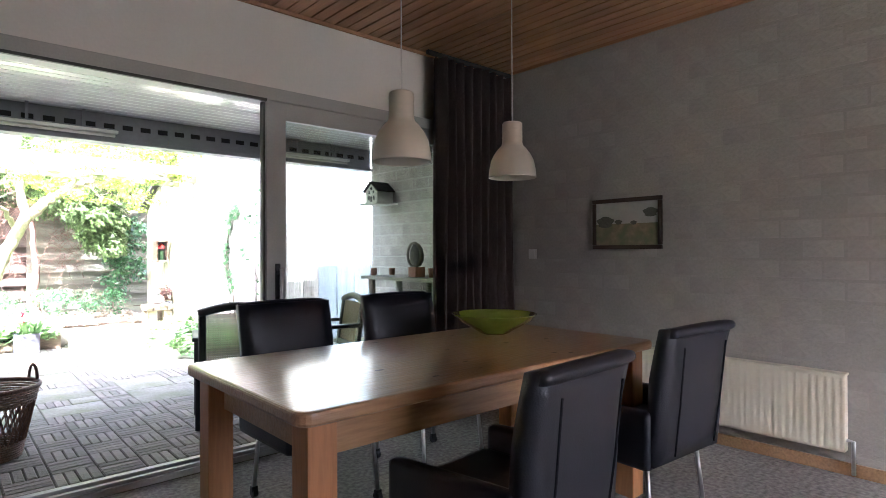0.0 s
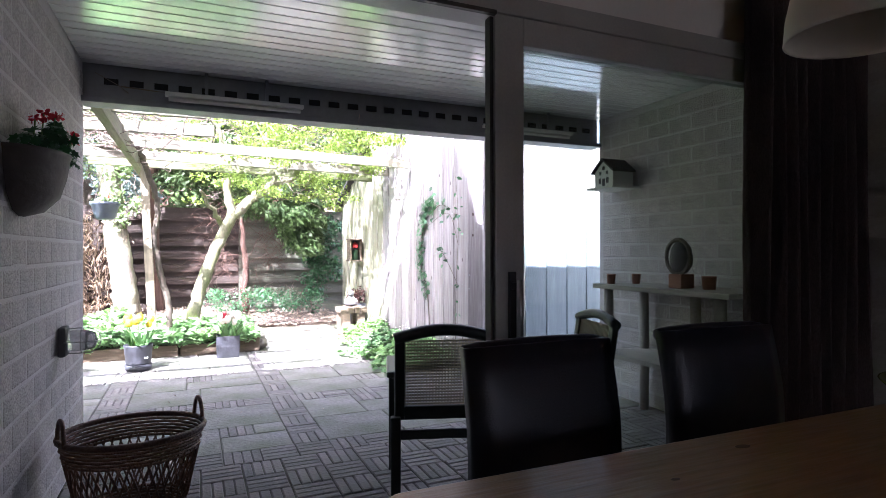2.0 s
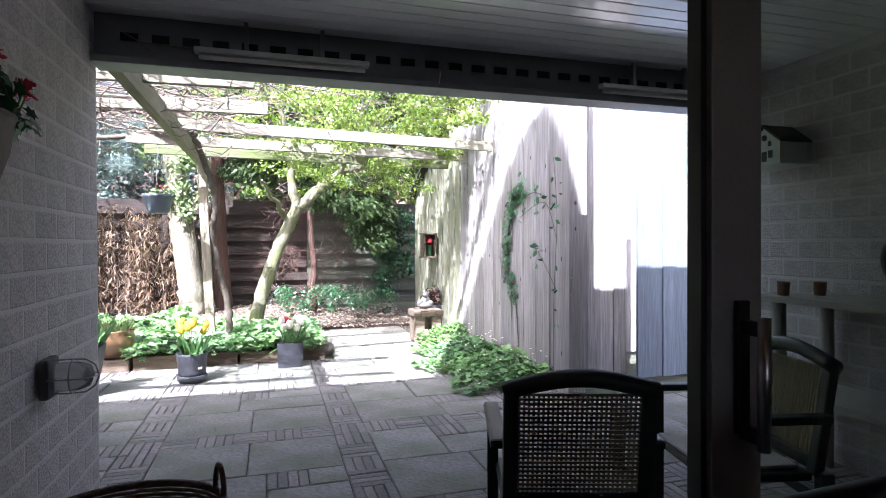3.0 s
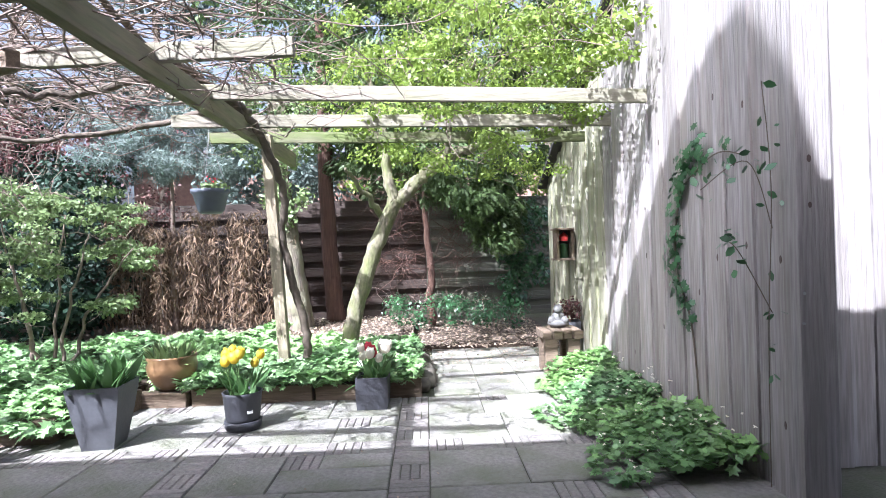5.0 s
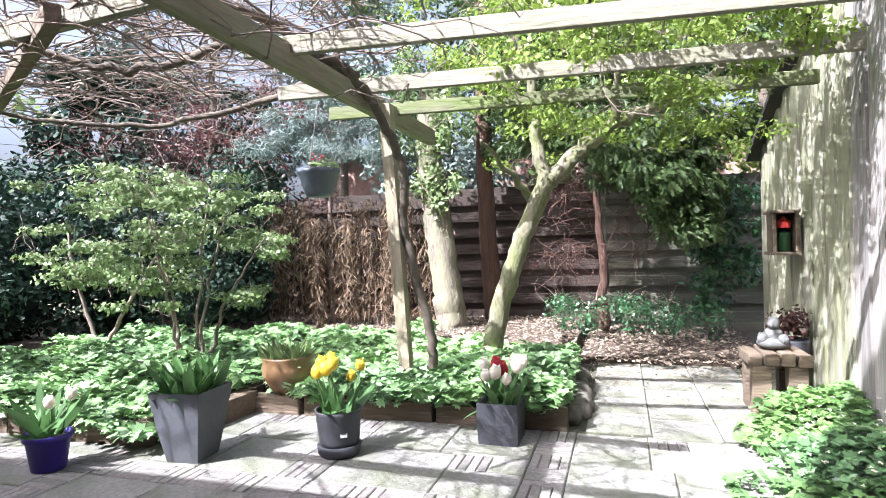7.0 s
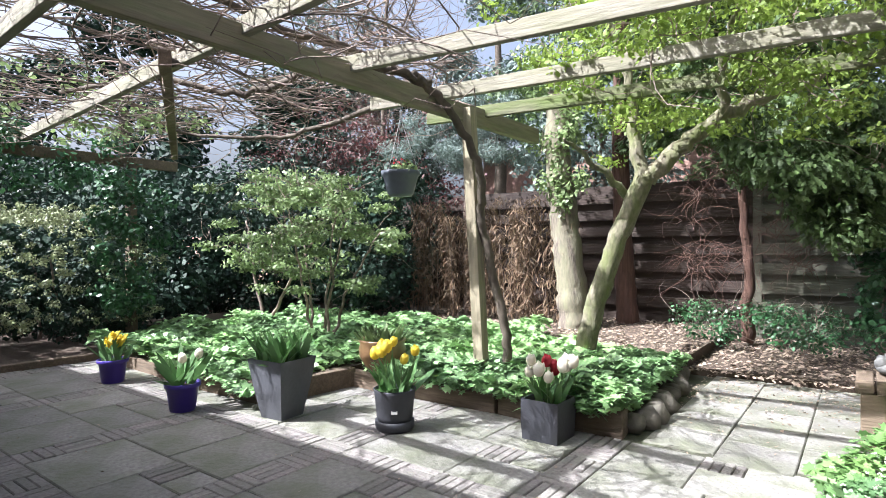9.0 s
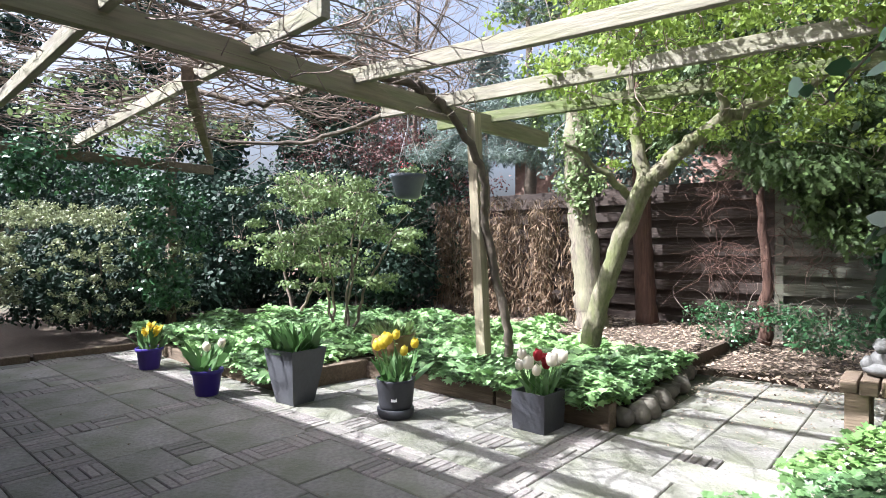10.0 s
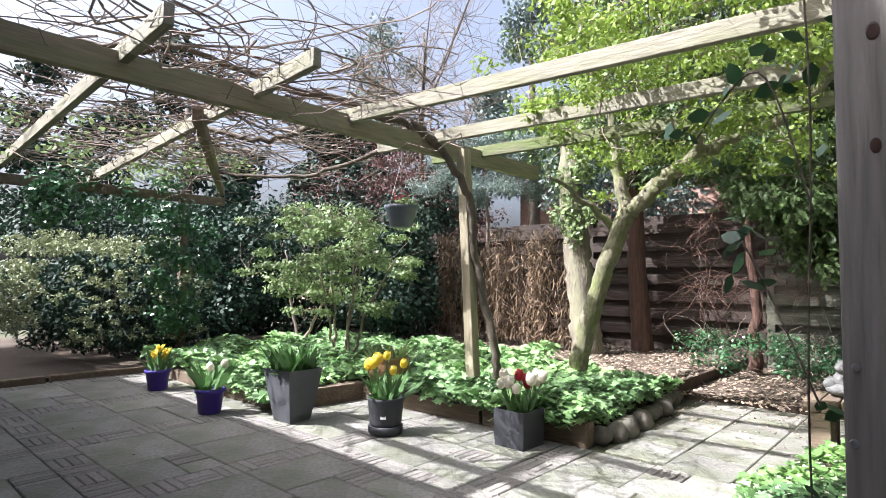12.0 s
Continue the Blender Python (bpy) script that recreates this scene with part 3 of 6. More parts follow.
part("eave", box(bmesh.new(), (0, -0.05, 0.0), (5.4, 0.3, 0.05), 0.005, Matrix.Translation((2.7, 11.5, shed_top(11.5) + 0.03)) @ Matrix.Rotation(radians(-90), 4, "Z") @ Matrix.Rotation(math.atan(-0.43), 4, "Y")), M_darkroof, fence)
gf = tagged(new("side_fence"), "boarded side fence and low gate in shade", kind="structure")
for i in range(5):
    x0 = 2.91 + i * 0.14
    part("board", boxes(((x0, 6.55 + 0.012 * (i % 2), 0), (x0 + 0.135, 6.575 + 0.012 * (i % 2), 2.9)), bevel=0.003), M_greyboard, gf)
for i in range(12):
    x0 = 3.62 + i * 0.14
    part("gate_board", boxes(((x0, 6.40 + 0.012 * (i % 2), 0.04), (x0 + 0.135, 6.425 + 0.012 * (i % 2), 1.84)), bevel=0.003), M_gate, gf)
part("gate_post", boxes(((4.30, 6.50, 0), (4.42, 6.6, 2.7)), bevel=0.005), M_gate, gf)
for i in range(18):
    x0 = 3.4 + i * 0.16
    part("far_board", boxes(((x0, 7.7 + 0.012 * (i % 2), 0), (x0 + 0.155, 7.73 + 0.012 * (i % 2), 2.75)), bevel=0.003), M_greyboard, gf)

# ---- the back fence of lying boards ----
bf = tagged(new("back_fence"), "tall brown-stained fence of overlapping lying boards", kind="structure")
for k, (xa, xb) in enumerate(((-7.0, -4.2), (-4.2, -1.4), (-1.4, 1.1), (1.1, 3.9))):
    mtl = M_greenboard if k == 3 else M_brownboard
    for j in range(16):
        z0 = 0.12 + j * 0.122
        yo = 0.07 if j % 2 else 0.0
        part("board", box(bmesh.new(), (xa + 0.05, 12.96 + yo, z0), (xb - 0.05, 12.98 + yo, z0 + 0.14), 0.003), mtl, bf)
    part("post", boxes(((xa - 0.05, 12.97, 0), (xa + 0.05, 13.07, 2.15)), bevel=0.005), mtl, bf)


# ---- trees ----
def limb(parent, ctrl, r0, r1, material, name="limb", seg=10, wob=0.012, n=8):
    p = curve_points(ctrl, n)
    g = np.random.default_rng(len(ctrl) * 31 + int(abs(ctrl[0][0]) * 100))
    p = [q + Vector(g.normal(size=3)) * wob for q in p]
    rs = [r0 + (r1 - r0) * (k / (len(p) - 1)) ** 0.8 for k in range(len(p))]
    rs = [r * (1 + 0.015 * math.sin(k * 1.7) + 0.012 * g.normal()) for k, r in enumerate(rs)]
    bm = tube(bmesh.new(), p, rs, seg)
    bm.normal_update()
    if r0 > 0.04:
        for v in bm.verts:
            q = Vector((v.co.x * 14, v.co.y * 14, v.co.z * 5))
            v.co += v.normal * r0 * (0.05 * noise.noise(q) + 0.10 * noise.noise(q * 2.7))
    return part(name, bm, material, parent, smooth=True)


def twigs(parent, starts, n, length, material, seed, droop=0.0, r=0.004, name="twigs", up=0.4):
    g = np.random.default_rng(seed)
    bm = bmesh.new()
    starts = [Vector(s) for s in starts]
    for _ in range(n):
        p = starts[int(g.integers(len(starts)))] + Vector(g.normal(size=3)) * 0.05
        d = Vector(g.normal(size=3))
        d.z = d.z * 0.5 + up
        d.normalize()
        pts = [p]
        L = length * (0.5 + g.random())
        for _k in range(5):
            d = (d + Vector(g.normal(size=3)) * 0.35 + Vector((0, 0, -droop))).normalized()
            p = p + d * L / 5
            pts.append(p)
        tube(bm, pts, [r * (1 - 0.15 * q) for q in range(6)], 4, False)
    return tagged(part(name, bm, material, parent), kind="stuff")


plum = thing("plum_tree", (0, 0, 0), "leaning mossy tree with fresh light-green leaves", "tree")
limb(plum, [(0.17, 9.65, 0.05), (0.25, 9.65, 0.5), (0.46, 9.64, 1.15), (0.76, 9.60, 1.80)], 0.098, 0.075, M_bark, "trunk", 20, wob=0.004, n=10)
limb(plum, [(0.74, 9.61, 1.74), (0.98, 9.68, 1.99), (1.35, 9.8, 2.27), (1.9, 9.9, 2.45), (2.35, 10.0, 2.9)], 0.085, 0.03, M_bark)
limb(plum, [(0.74, 9.61, 1.74), (0.66, 9.58, 2.1), (0.64, 9.5, 2.6), (0.4, 9.4, 3.3)], 0.075, 0.02, M_bark)
limb(plum, [(0.6, 9.66, 1.6), (0.45, 9.4, 1.85), (0.3, 9.0, 2.05)], 0.045, 0.012, M_bark)
limb(plum, [(1.3, 9.8, 2.15), (1.35, 9.5, 2.6), (1.6, 9.1, 3.1)], 0.05, 0.012, M_bark)
cc = np.vstack([clumps((-0.3, 8.0, 2.25), (2.5, 10.6, 3.2), 120, 3), clumps((0.0, 8.4, 3.1), (2.3, 10.4, 4.5), 80, 4), clumps((0.2, 8.6, 1.98), (2.5, 10.2, 2.35), 24, 5), clumps((1.0, 7.4, 2.4), (2.65, 9.0, 3.2), 60, 6)])
P, N = cloud(cc, 26000, (0.19, 0.19, 0.075))
tagged(foliage("crown", P, N, 0.022 + 0.034 * rng.random(len(P)), M_leaf_y, plum), "fresh yellow-green spring leaves")
twigs(plum, cc, 380, 0.5, M_twig, 5, r=0.005, name="twig_growth")

pale = thing("pale_tree", (0, 0, 0), "thick pale-barked trunk with ivy before the fence", "tree")
limb(pale, [(-0.78, 11.7, 0.1), (-0.82, 11.7, 0.6), (-0.95, 11.72, 1.6), (-1.05, 11.75, 2.6), (-1.0, 11.8, 3.4)], 0.21, 0.15, M_bark_w, "trunk", 26, wob=0.006, n=10)
P, N = cloud(np.vstack([clumps((-1.15, 11.45, 1.6), (-0.6, 11.7, 2.7), 16, 8), clumps((-1.5, 11.3, 2.6), (-0.5, 12.0, 3.8), 34, 18)]), 2600, (0.16, 0.14, 0.18))
foliage("ivy", P, N, 0.05 + 0.03 * rng.random(len(P)), M_leaf_s, pale)
redw = thing("redwood_tree", (0, 0, 0), "straight red-brown conifer trunk before the fence", "tree")
limb(redw, [(-0.38, 12.55, 0.1), (-0.42, 12.55, 0.6), (-0.48, 12.55, 2.0), (-0.5, 12.6, 5.0)], 0.155, 0.10, M_bark_r, "trunk", 26, wob=0.005, n=10)
P, N = cloud(clumps((-2.2, 11.8, 2.7), (1.6, 13.6, 6.5), 110, 9), 12000, (0.45, 0.45, 0.3))
foliage("crown", P, N, 0.08 + 0.07 * rng.random(len(P)), M_leaf_c, redw, "frond")

cyp = thing("cypress_bush", (0, 0, 0), "drooping cypress with brown inner twigs before the fence", "shrub")
limb(cyp, [(1.1, 12.2, 0.1), (1.1, 12.2, 1.2), (1.0, 12.1, 2.6)], 0.08, 0.03, M_bark_r, "trunk")
cc = np.vstack([clumps((-0.3, 11.0, 2.5), (3.4, 12.8, 5.4), 170, 10), clumps((0.9, 10.9, 1.75), (2.3, 11.9, 2.6), 30, 14), clumps((1.7, 10.9, 1.25), (2.3, 11.5, 1.8), 9, 11)])
P, N = cloud(cc, 46000, (0.26, 0.26, 0.17))
foliage("crown", P, N, 0.055 + 0.075 * rng.random(len(P)), M_leaf_c, cyp, "frond", dirs=(P - np.array([1.2, 12.3, 3.2])) * np.array([0.8, 0.8, 0.2]) + np.array([0.0, 0.0, -0.7]) + rng.normal(size=(len(P), 3)) * 0.35)
twigs(cyp, clumps((0.4, 11.6, 0.9), (1.9, 12.5, 2.3), 44, 12), 330, 0.6, M_bark_r, 13, 0.25, 0.004, "dry_growth")


def shrub(name, label, stems, base_r, centres, n, spread, size, material, twig_n=60, shape="oval", stem_mat=None):
    s = thing(name, (0, 0, 0), label, "shrub")
    for st in stems:
        limb(s, st, base_r, base_r * 0.35, stem_mat or M_twig, "stem", 7)
    p, nm = cloud(centres, n, spread)
    foliage("crown", p, nm, size * (0.6 + 0.8 * rng.random(len(p))), material, s, shape)
    if twig_n:
        twigs(s, centres, twig_n, 0.4, M_twig, n % 97, name="twig_growth")
    return s


st = []
for a, b, c in ((-0.45, 0.1, 1.5), (-0.2, -0.1, 1.6), (0.05, 0.1, 1.7), (0.35, 0, 1.5), (0.6, 0.1, 1.35)):
    st.append([(-2.5 + a * 0.3, 8.95, 0.1), (-2.5 + a * 0.55, 8.95 + b, 0.75), (-2.5 + a * 1.2, 8.95 + 2 * b, c)])
shrub("elder_shrub", "many-stemmed shrub with pale green spring leaves in the bed", st, 0.022,
      np.vstack([clumps((-3.6, 8.3, 1.15), (-1.7, 9.6, 1.95), 64, 21), clumps((-3.3, 8.4, 0.75), (-1.6, 9.3, 1.2), 12, 33)]), 11500, (0.17, 0.17, 0.05), 0.038, M_leaf_s, 130)
shrub("dark_shrub", "crooked-stemmed shrub with sparse leaves", [[(-4.3, 9.6, 0.1), (-3.9, 9.7, 0.8), (-3.5, 9.8, 1.4)], [(-4.3, 9.6, 0.1), (-4.6, 9.6, 0.9), (-4.9, 9.7, 1.6)]], 0.03,
      clumps((-5.2, 9.2, 0.8), (-3.3, 10.4, 2.2), 60, 22), 3600, (0.2, 0.2, 0.08), 0.055, M_leaf_s)
shrub("variegated_hedge", "rounded pale-flecked evergreen bush at the terrace edge", [[(-7.5 + 0.6 * i, 7.6, -0.07), (-7.45 + 0.6 * i, 7.6, 0.5), (-7.5 + 0.62 * i, 7.5, 1.1)] for i in range(4)], 0.03,
      np.vstack([clumps((-8.6, 6.7, 0.15), (-5.0, 8.6, 1.05), 120, 23), clumps((-8.2, 7.0, 0.9), (-5.3, 8.3, 1.4), 50, 24)]), 26000, (0.24, 0.24, 0.2), 0.06, M_leaf_d, 0)
vh = bpy.data.objects["variegated_hedge"]
P, N = cloud(np.vstack([clumps((-8.4, 6.36, 0.45), (-4.8, 6.6, 1.35), 230, 37), clumps((-8.2, 6.55, 1.48), (-5.0, 8.2, 1.72), 260, 38), clumps((-4.86, 6.6, 0.35), (-4.62, 8.4, 1.4), 130, 39)]), 19000, (0.06, 0.06, 0.045))
tagged(foliage("flower_head", P, N, 0.022 + 0.022 * rng.random(len(P)), M_leaf_v, vh), "pale flower clusters", kind="stuff")
shrub("evergreen_hedge", "tall dark evergreen hedge", [[(-8.9 + 0.9 * i, 10.8 + 0.2 * i, -0.07), (-9.0 + 0.9 * i, 10.8 + 0.2 * i, 1.0), (-8.9 + 0.9 * i, 10.9 + 0.2 * i, 2.3)] for i in range(6)], 0.03,
      np.vstack([clumps((-10.8, 7.0, 0.3), (-8.7, 13.0, 2.8), 150, 25), clumps((-8.0, 10.4, 0.2), (-3.4, 12.6, 2.5), 150, 26), clumps((-9.5, 8.6, 0.2), (-5.4, 10.6, 2.2), 110, 36)]), 80000, (0.45, 0.45, 0.4), 0.08, M_leaf_d, 160)
shrub("copper_shrub", "tall copper-leaved shrub behind the garden", [[(-4.6, 12.0, 0.1), (-4.5, 12.0, 1.5), (-4.2, 12.0, 3.0)]], 0.05,
      clumps((-7.5, 11.2, 1.8), (-2.6, 13.2, 3.6), 90, 27), 8000, (0.35, 0.35, 0.2), 0.045, M_leaf_red, 220)
shrub("blue_pine", "blue-grey pine branch above the fence", [[(-2.6, 11.9, 0.1), (-2.6, 11.9, 1.5), (-2.5, 11.7, 2.9)]], 0.05,
      clumps((-3.4, 11.0, 2.35), (-1.5, 11.9, 3.15), 50, 28), 17000, (0.2, 0.2, 0.14), 0.085, M_leaf_blue, 20, "needle")
wb = thing("withered_bamboo", (0, 0, 0), "withered bamboo with hanging brown leaves", "shrub")
gw = np.random.default_rng(34)
tops = []
for i in range(30):
    x, y = -3.5 + 2.5 * i / 29 + 0.05 * gw.normal(), 11.85 + 0.12 * gw.normal()
    dx, h = 0.15 * gw.normal(), 1.45 + 0.4 * gw.random()
    limb(wb, [(x, y, 0.1), (x + 0.3 * dx, y - 0.02, 0.5 * h), (x + dx, y - 0.1, h)], 0.008, 0.003, M_twig, "cane", 6, n=5)
    tops += [(x + dx * u, y - 0.1 * u, h * u) for u in np.linspace(0.22, 1.0, 9)]
P, N = cloud(tops, 11000, (0.13, 0.13, 0.10))
foliage("leaves", P, N, 0.07 + 0.07 * rng.random(len(P)), M_leaf_brown, wb, "strip", dirs=rng.normal(size=(len(P), 3)) * 0.45 + np.array([0, 0, -1.0]))
shrub("fence_ivy_shrub", "leafy bush against the end of the shed wall", [[(2.3, 11.9, 0.1), (2.35, 11.9, 1.0), (2.4, 11.9, 1.9)]], 0.025,
      clumps((2.1, 11.4, 0.3), (2.75, 12.0, 1.9), 30, 30), 2200, (0.18, 0.18, 0.16), 0.065, M_leaf_ivy, 40)
shrub("low_shrub", "low twiggy shrub on the leaf litter", [], 0.02, clumps((0.5, 11.2, 0.15), (2.5, 12.6, 0.5), 34, 31), 3000, (0.2, 0.2, 0.14), 0.04, M_leaf_ivy, 90)

# ---- the planted bed ----
bedm = bmesh.new()
box(bedm, (-6.0, 8.6, -0.02), (0.85, 12.9, 0.17))
box(bedm, (-4.4, 7.65, -0.02), (-1.45, 8.6, 0.15))
box(bedm, (0.85, 10.6, -0.02), (2.75, 12.9, 0.06))
box(bedm, (-9.5, 5.0, -0.02), (-4.52, 8.59, 0.035))
structure("flower_bed", bedm, M_soil, "raised bed of leaf litter and soil")


def cover(name, label, polys, n, z0, z1, size, material, seed, ragged=0.0):
    g = np.random.default_rng(seed)
    pts = []
    for (xa, xb, ya, yb), share_n in polys:
        k = int(n * share_n)
        p = np.column_stack([xa + (xb - xa) * g.random(k), ya + (yb - ya) * g.random(k)])
        if ragged:
            p += ragged * np.array([[noise.noise((a * 1.7, b * 1.7, 3.0)) + 0.6 * noise.noise((a * 5, b * 5, 9.0)), 0.0] for a, b in p])
            edge = np.clip((p[:, 0] - xa) / 0.3, 0.05, 1.0)
            keep = g.random(len(p)) < 0.25 + 0.75 * edge
            p = p[keep & (p[:, 0] < 2.74)]
        pts.append(p)
    p = np.vstack(pts)
    hz = np.array([noise.noise((a * 2.2, b * 2.2, seed)) for a, b in p]) * 0.5 + 0.5
    z = z0 + (z1 - z0) * hz * (0.35 + 0.65 * g.random(len(p)) ** 0.5)
    if ragged:
        z = 0.02 + (z - 0.02) * np.clip((p[:, 0] - 1.95) / 0.5, 0.25, 1.0)
    pl = np.column_stack([p, z])
    nm = np.column_stack([g.normal(size=(len(p), 2)) * 0.45, np.ones(len(p))])
    ob = foliage(name, pl, nm, size * (0.6 + 0.8 * g.random(len(p))), material, None, "lobed")
    return tagged(ob, label, "ground cover", kind="stuff")


cover("geranium_cover", "dense lobed green geranium leaves over the bed", [((-1.3, 0.95, 8.42, 9.6), 0.34), ((-2.2, 0.9, 9.2, 10.4), 0.25), ((-4.6, -1.5, 7.5, 9.8), 0.38), ((-2.9, -1.4, 7.36, 7.62), 0.015), ((-1.0, 0.95, 8.26, 8.46), 0.04), ((-4.6, -0.7, 9.7, 10.9), 0.18)], 33000, 0.07, 0.46, 0.068, M_leaf_g, 41)
sc = cover("strawberry_cover", "bright green leafy ground cover along the shed wall", [((2.0, 2.74, 6.4, 8.6), 0.75), ((2.2, 2.74, 8.6, 9.2), 0.25)], 9500, 0.03, 0.34, 0.048, M_leaf_low, 42, 0.34)
gs = np.random.default_rng(43)
bp_ = np.column_stack([gs.uniform(2.05, 2.72, 110), gs.uniform(6.35, 8.4, 110), gs.uniform(0.22, 0.34, 110)])
bp_[:, 2] *= np.clip((bp_[:, 0] - 1.9) / 0.5, 0.3, 1.0)
tagged(foliage("blossom", np.repeat(bp_, 5, axis=0), np.tile((0.0, -0.3, 1.0), (550, 1)) + gs.normal(size=(550, 3)) * 0.2, np.full(550, 0.013), M_petal_w, sc), "tiny white blossoms", kind="stuff")


# ---- dining table and chairs ----
def dining_table():
    t = thing("dining_table", (1.515, 1.515, 0), "waxed pine dining table with rounded worn edges", "table")
    bm = bmesh.new()
    box(bm, (-0.985, -0.495, 0.735), (0.985, 0.495, 0.78))
    vert = [e for e in bm.edges if abs(e.verts[0].co.z - e.verts[1].co.z) > 0.01]
    bmesh.ops.bevel(bm, geom=vert, offset=0.05, segments=5, affect="EDGES", profile=0.5)
    hor = [e for e in bm.edges if abs(e.verts[0].co.z - e.verts[1].co.z) < 0.001 and len(e.link_faces) == 2 and abs(e.calc_face_angle(0)) > 1]
    bmesh.ops.bevel(bm, geom=hor, offset=0.012, segments=3, affect="EDGES", profile=0.5)
    top = part("tabletop", bm, M_pine, t)
    g = np.random.default_rng(5)
    for _ in range(16):
        x, y = g.uniform(-0.9, 0.9), g.uniform(-0.42, 0.42)
        k = lathe(bmesh.new(), [(0.0, 0.7806), (0.007 + 0.008 * g.random(), 0.7803)], 10, (1.6, 0.8))
        bmesh.ops.translate(k, vec=(x, y, 0), verts=k.verts)
        part("knot", k, M_knot, top)
    for y in (-0.40, 0.385):
        part("apron", boxes(((-0.83, y, 0.61), (0.83, y + 0.022, 0.735)), bevel=0.002), M_pine, t)
    for x in (-0.885, 0.863):
        part("apron", boxes(((x, -0.33, 0.61), (x + 0.022, 0.33, 0.735)), bevel=0.002), M_pine, t)
    for sx in (-1, 1):
        for sy in (-1, 1):
            part("leg", boxes(((sx * 0.89 - 0.05, sy * 0.40 - 0.05, 0), (sx * 0.89 + 0.05, sy * 0.40 + 0.05, 0.735)), bevel=0.006), M_pine_leg, t)


dining_table()


def soft_slab(bm, w, h, d, bulge, bend, n=8):
    """An upholstered pad, standing in x-z, curved backwards with height."""
    grid = {}
    for s in (0, 1):
        for i in range(n + 1):
            for j in range(n + 1):
                u, v = i / n, j / n
                ed = min(1, 6 * min(u, 1 - u, v, 1 - v))
                y = (s - 0.5) * d * (0.55 + 0.45 * ed) + (2 * s - 1) * bulge * (1 - (2 * u - 1) ** 2) * (1 - (2 * v - 1) ** 2) + bend(v)
                grid[s, i, j] = bm.verts.new(((u - 0.5) * w, y, v * h))
    for s in (0, 1):
        for i in range(n):
            for j in range(n):
                q = [grid[s, i, j], grid[s, i + 1, j], grid[s, i + 1, j + 1], grid[s, i, j + 1]]
                bm.faces.new(q if s == 0 else q[::-1])
    rim = [(i, 0) for i in range(n)] + [(n, j) for j in range(n)] + [(i, n) for i in range(n, 0, -1)] + [(0, j) for j in range(n, 0, -1)]
    for a, b in zip(rim, rim[1:] + rim[:1]):
        bm.faces.new((grid[0, a[0], a[1]], grid[1, a[0], a[1]], grid[1, b[0], b[1]], grid[0, b[0], b[1]]))
    return bm


def dining_chair(group):
    """Faces +y; its back stands at y = -0.25."""
    c = thing("dining_chair", (0, 0, 0), "black leather dining armchair on steel legs with castors", "chair", group)
    bm = soft_slab(bmesh.new(), 0.52, 0.60, 0.085, 0.012, lambda v: -0.25 - 0.05 * math.sin(v * 3.1) * 0.4 - 0.10 * max(0, v - 0.55) ** 1.3 * 2)
    bmesh.ops.translate(bm, vec=(0, 0, 0.36), verts=bm.verts)
    back = part("backrest", bm, M_leather, c, smooth=True)
    roll = curve_points([(-0.25, -0.345, 0.945), (0, -0.35, 0.95), (0.25, -0.345, 0.945)], 6)
    part("head_roll", tube(bmesh.new(), roll, [0.02, 0.024, 0.026, 0.026, 0.026, 0.026, 0.026, 0.026, 0.026, 0.026, 0.026, 0.024, 0.02], 12), M_leather, back, smooth=True)
    for sx in (-1, 1):
        part("seam", tube(bmesh.new(), [(sx * 0.16, -0.308, 0.40), (sx * 0.165, -0.335, 0.62), (sx * 0.17, -0.36, 0.88)], 0.004, 6), M_fabric_k, back)
    part("seat", boxes(((-0.24, -0.22, 0.36), (0.24, 0.27, 0.48)), bevel=0.035), M_leather, c, smooth=True)
    for sx in (-1, 1):
        bm = bmesh.new()
        m = Matrix.Translation((sx * 0.255, 0, 0))
        box(bm, (-0.03, -0.26, 0.34), (0.03, 0.26, 0.60), 0.022, m)
        for v in bm.verts:
            v.co.z -= max(0, v.co.y + 0.05) * 0.10 * (1 if v.co.z > 0.5 else 0)
        part("armrest", bm, M_leather, c, smooth=True)
    for sx in (-1, 1):
        for sy in (-1, 1):
            leg = part("leg", tube(bmesh.new(), [(sx * 0.20, sy * 0.20, 0.36), (sx * 0.215, sy * 0.23, 0.05)], 0.011, 10), M_metal, c, "steel leg", True)
            bm = bmesh.new()
            tube(bm, [(sx * 0.215 - 0.012, sy * 0.23, 0.024), (sx * 0.215 + 0.012, sy * 0.23, 0.024)], 0.024, 14)
            box(bm, (sx * 0.215 - 0.016, sy * 0.23 - 0.012, 0.03), (sx * 0.215 + 0.016, sy * 0.23 + 0.012, 0.056), 0.003)
            part("castor", bm, M_blackp, leg, "black castor")
    return c


ch = dining_chair("chairs round the table")
ch.matrix_basis = pose(1.19, 2.13, 0, 0, 0, 181)
copy_thing(ch, pose(1.21, 0.90, 0, 0, 0, 3) @ Matrix.Diagonal((1, 1, 0.94, 1)))
copy_thing(ch, pose(2.24, 1.00, 0, 0, 0, -4) @ Matrix.Diagonal((1, 1, 0.95, 1)))
copy_thing(ch, pose(1.95, 2.15, 0, 0, 0, 178))


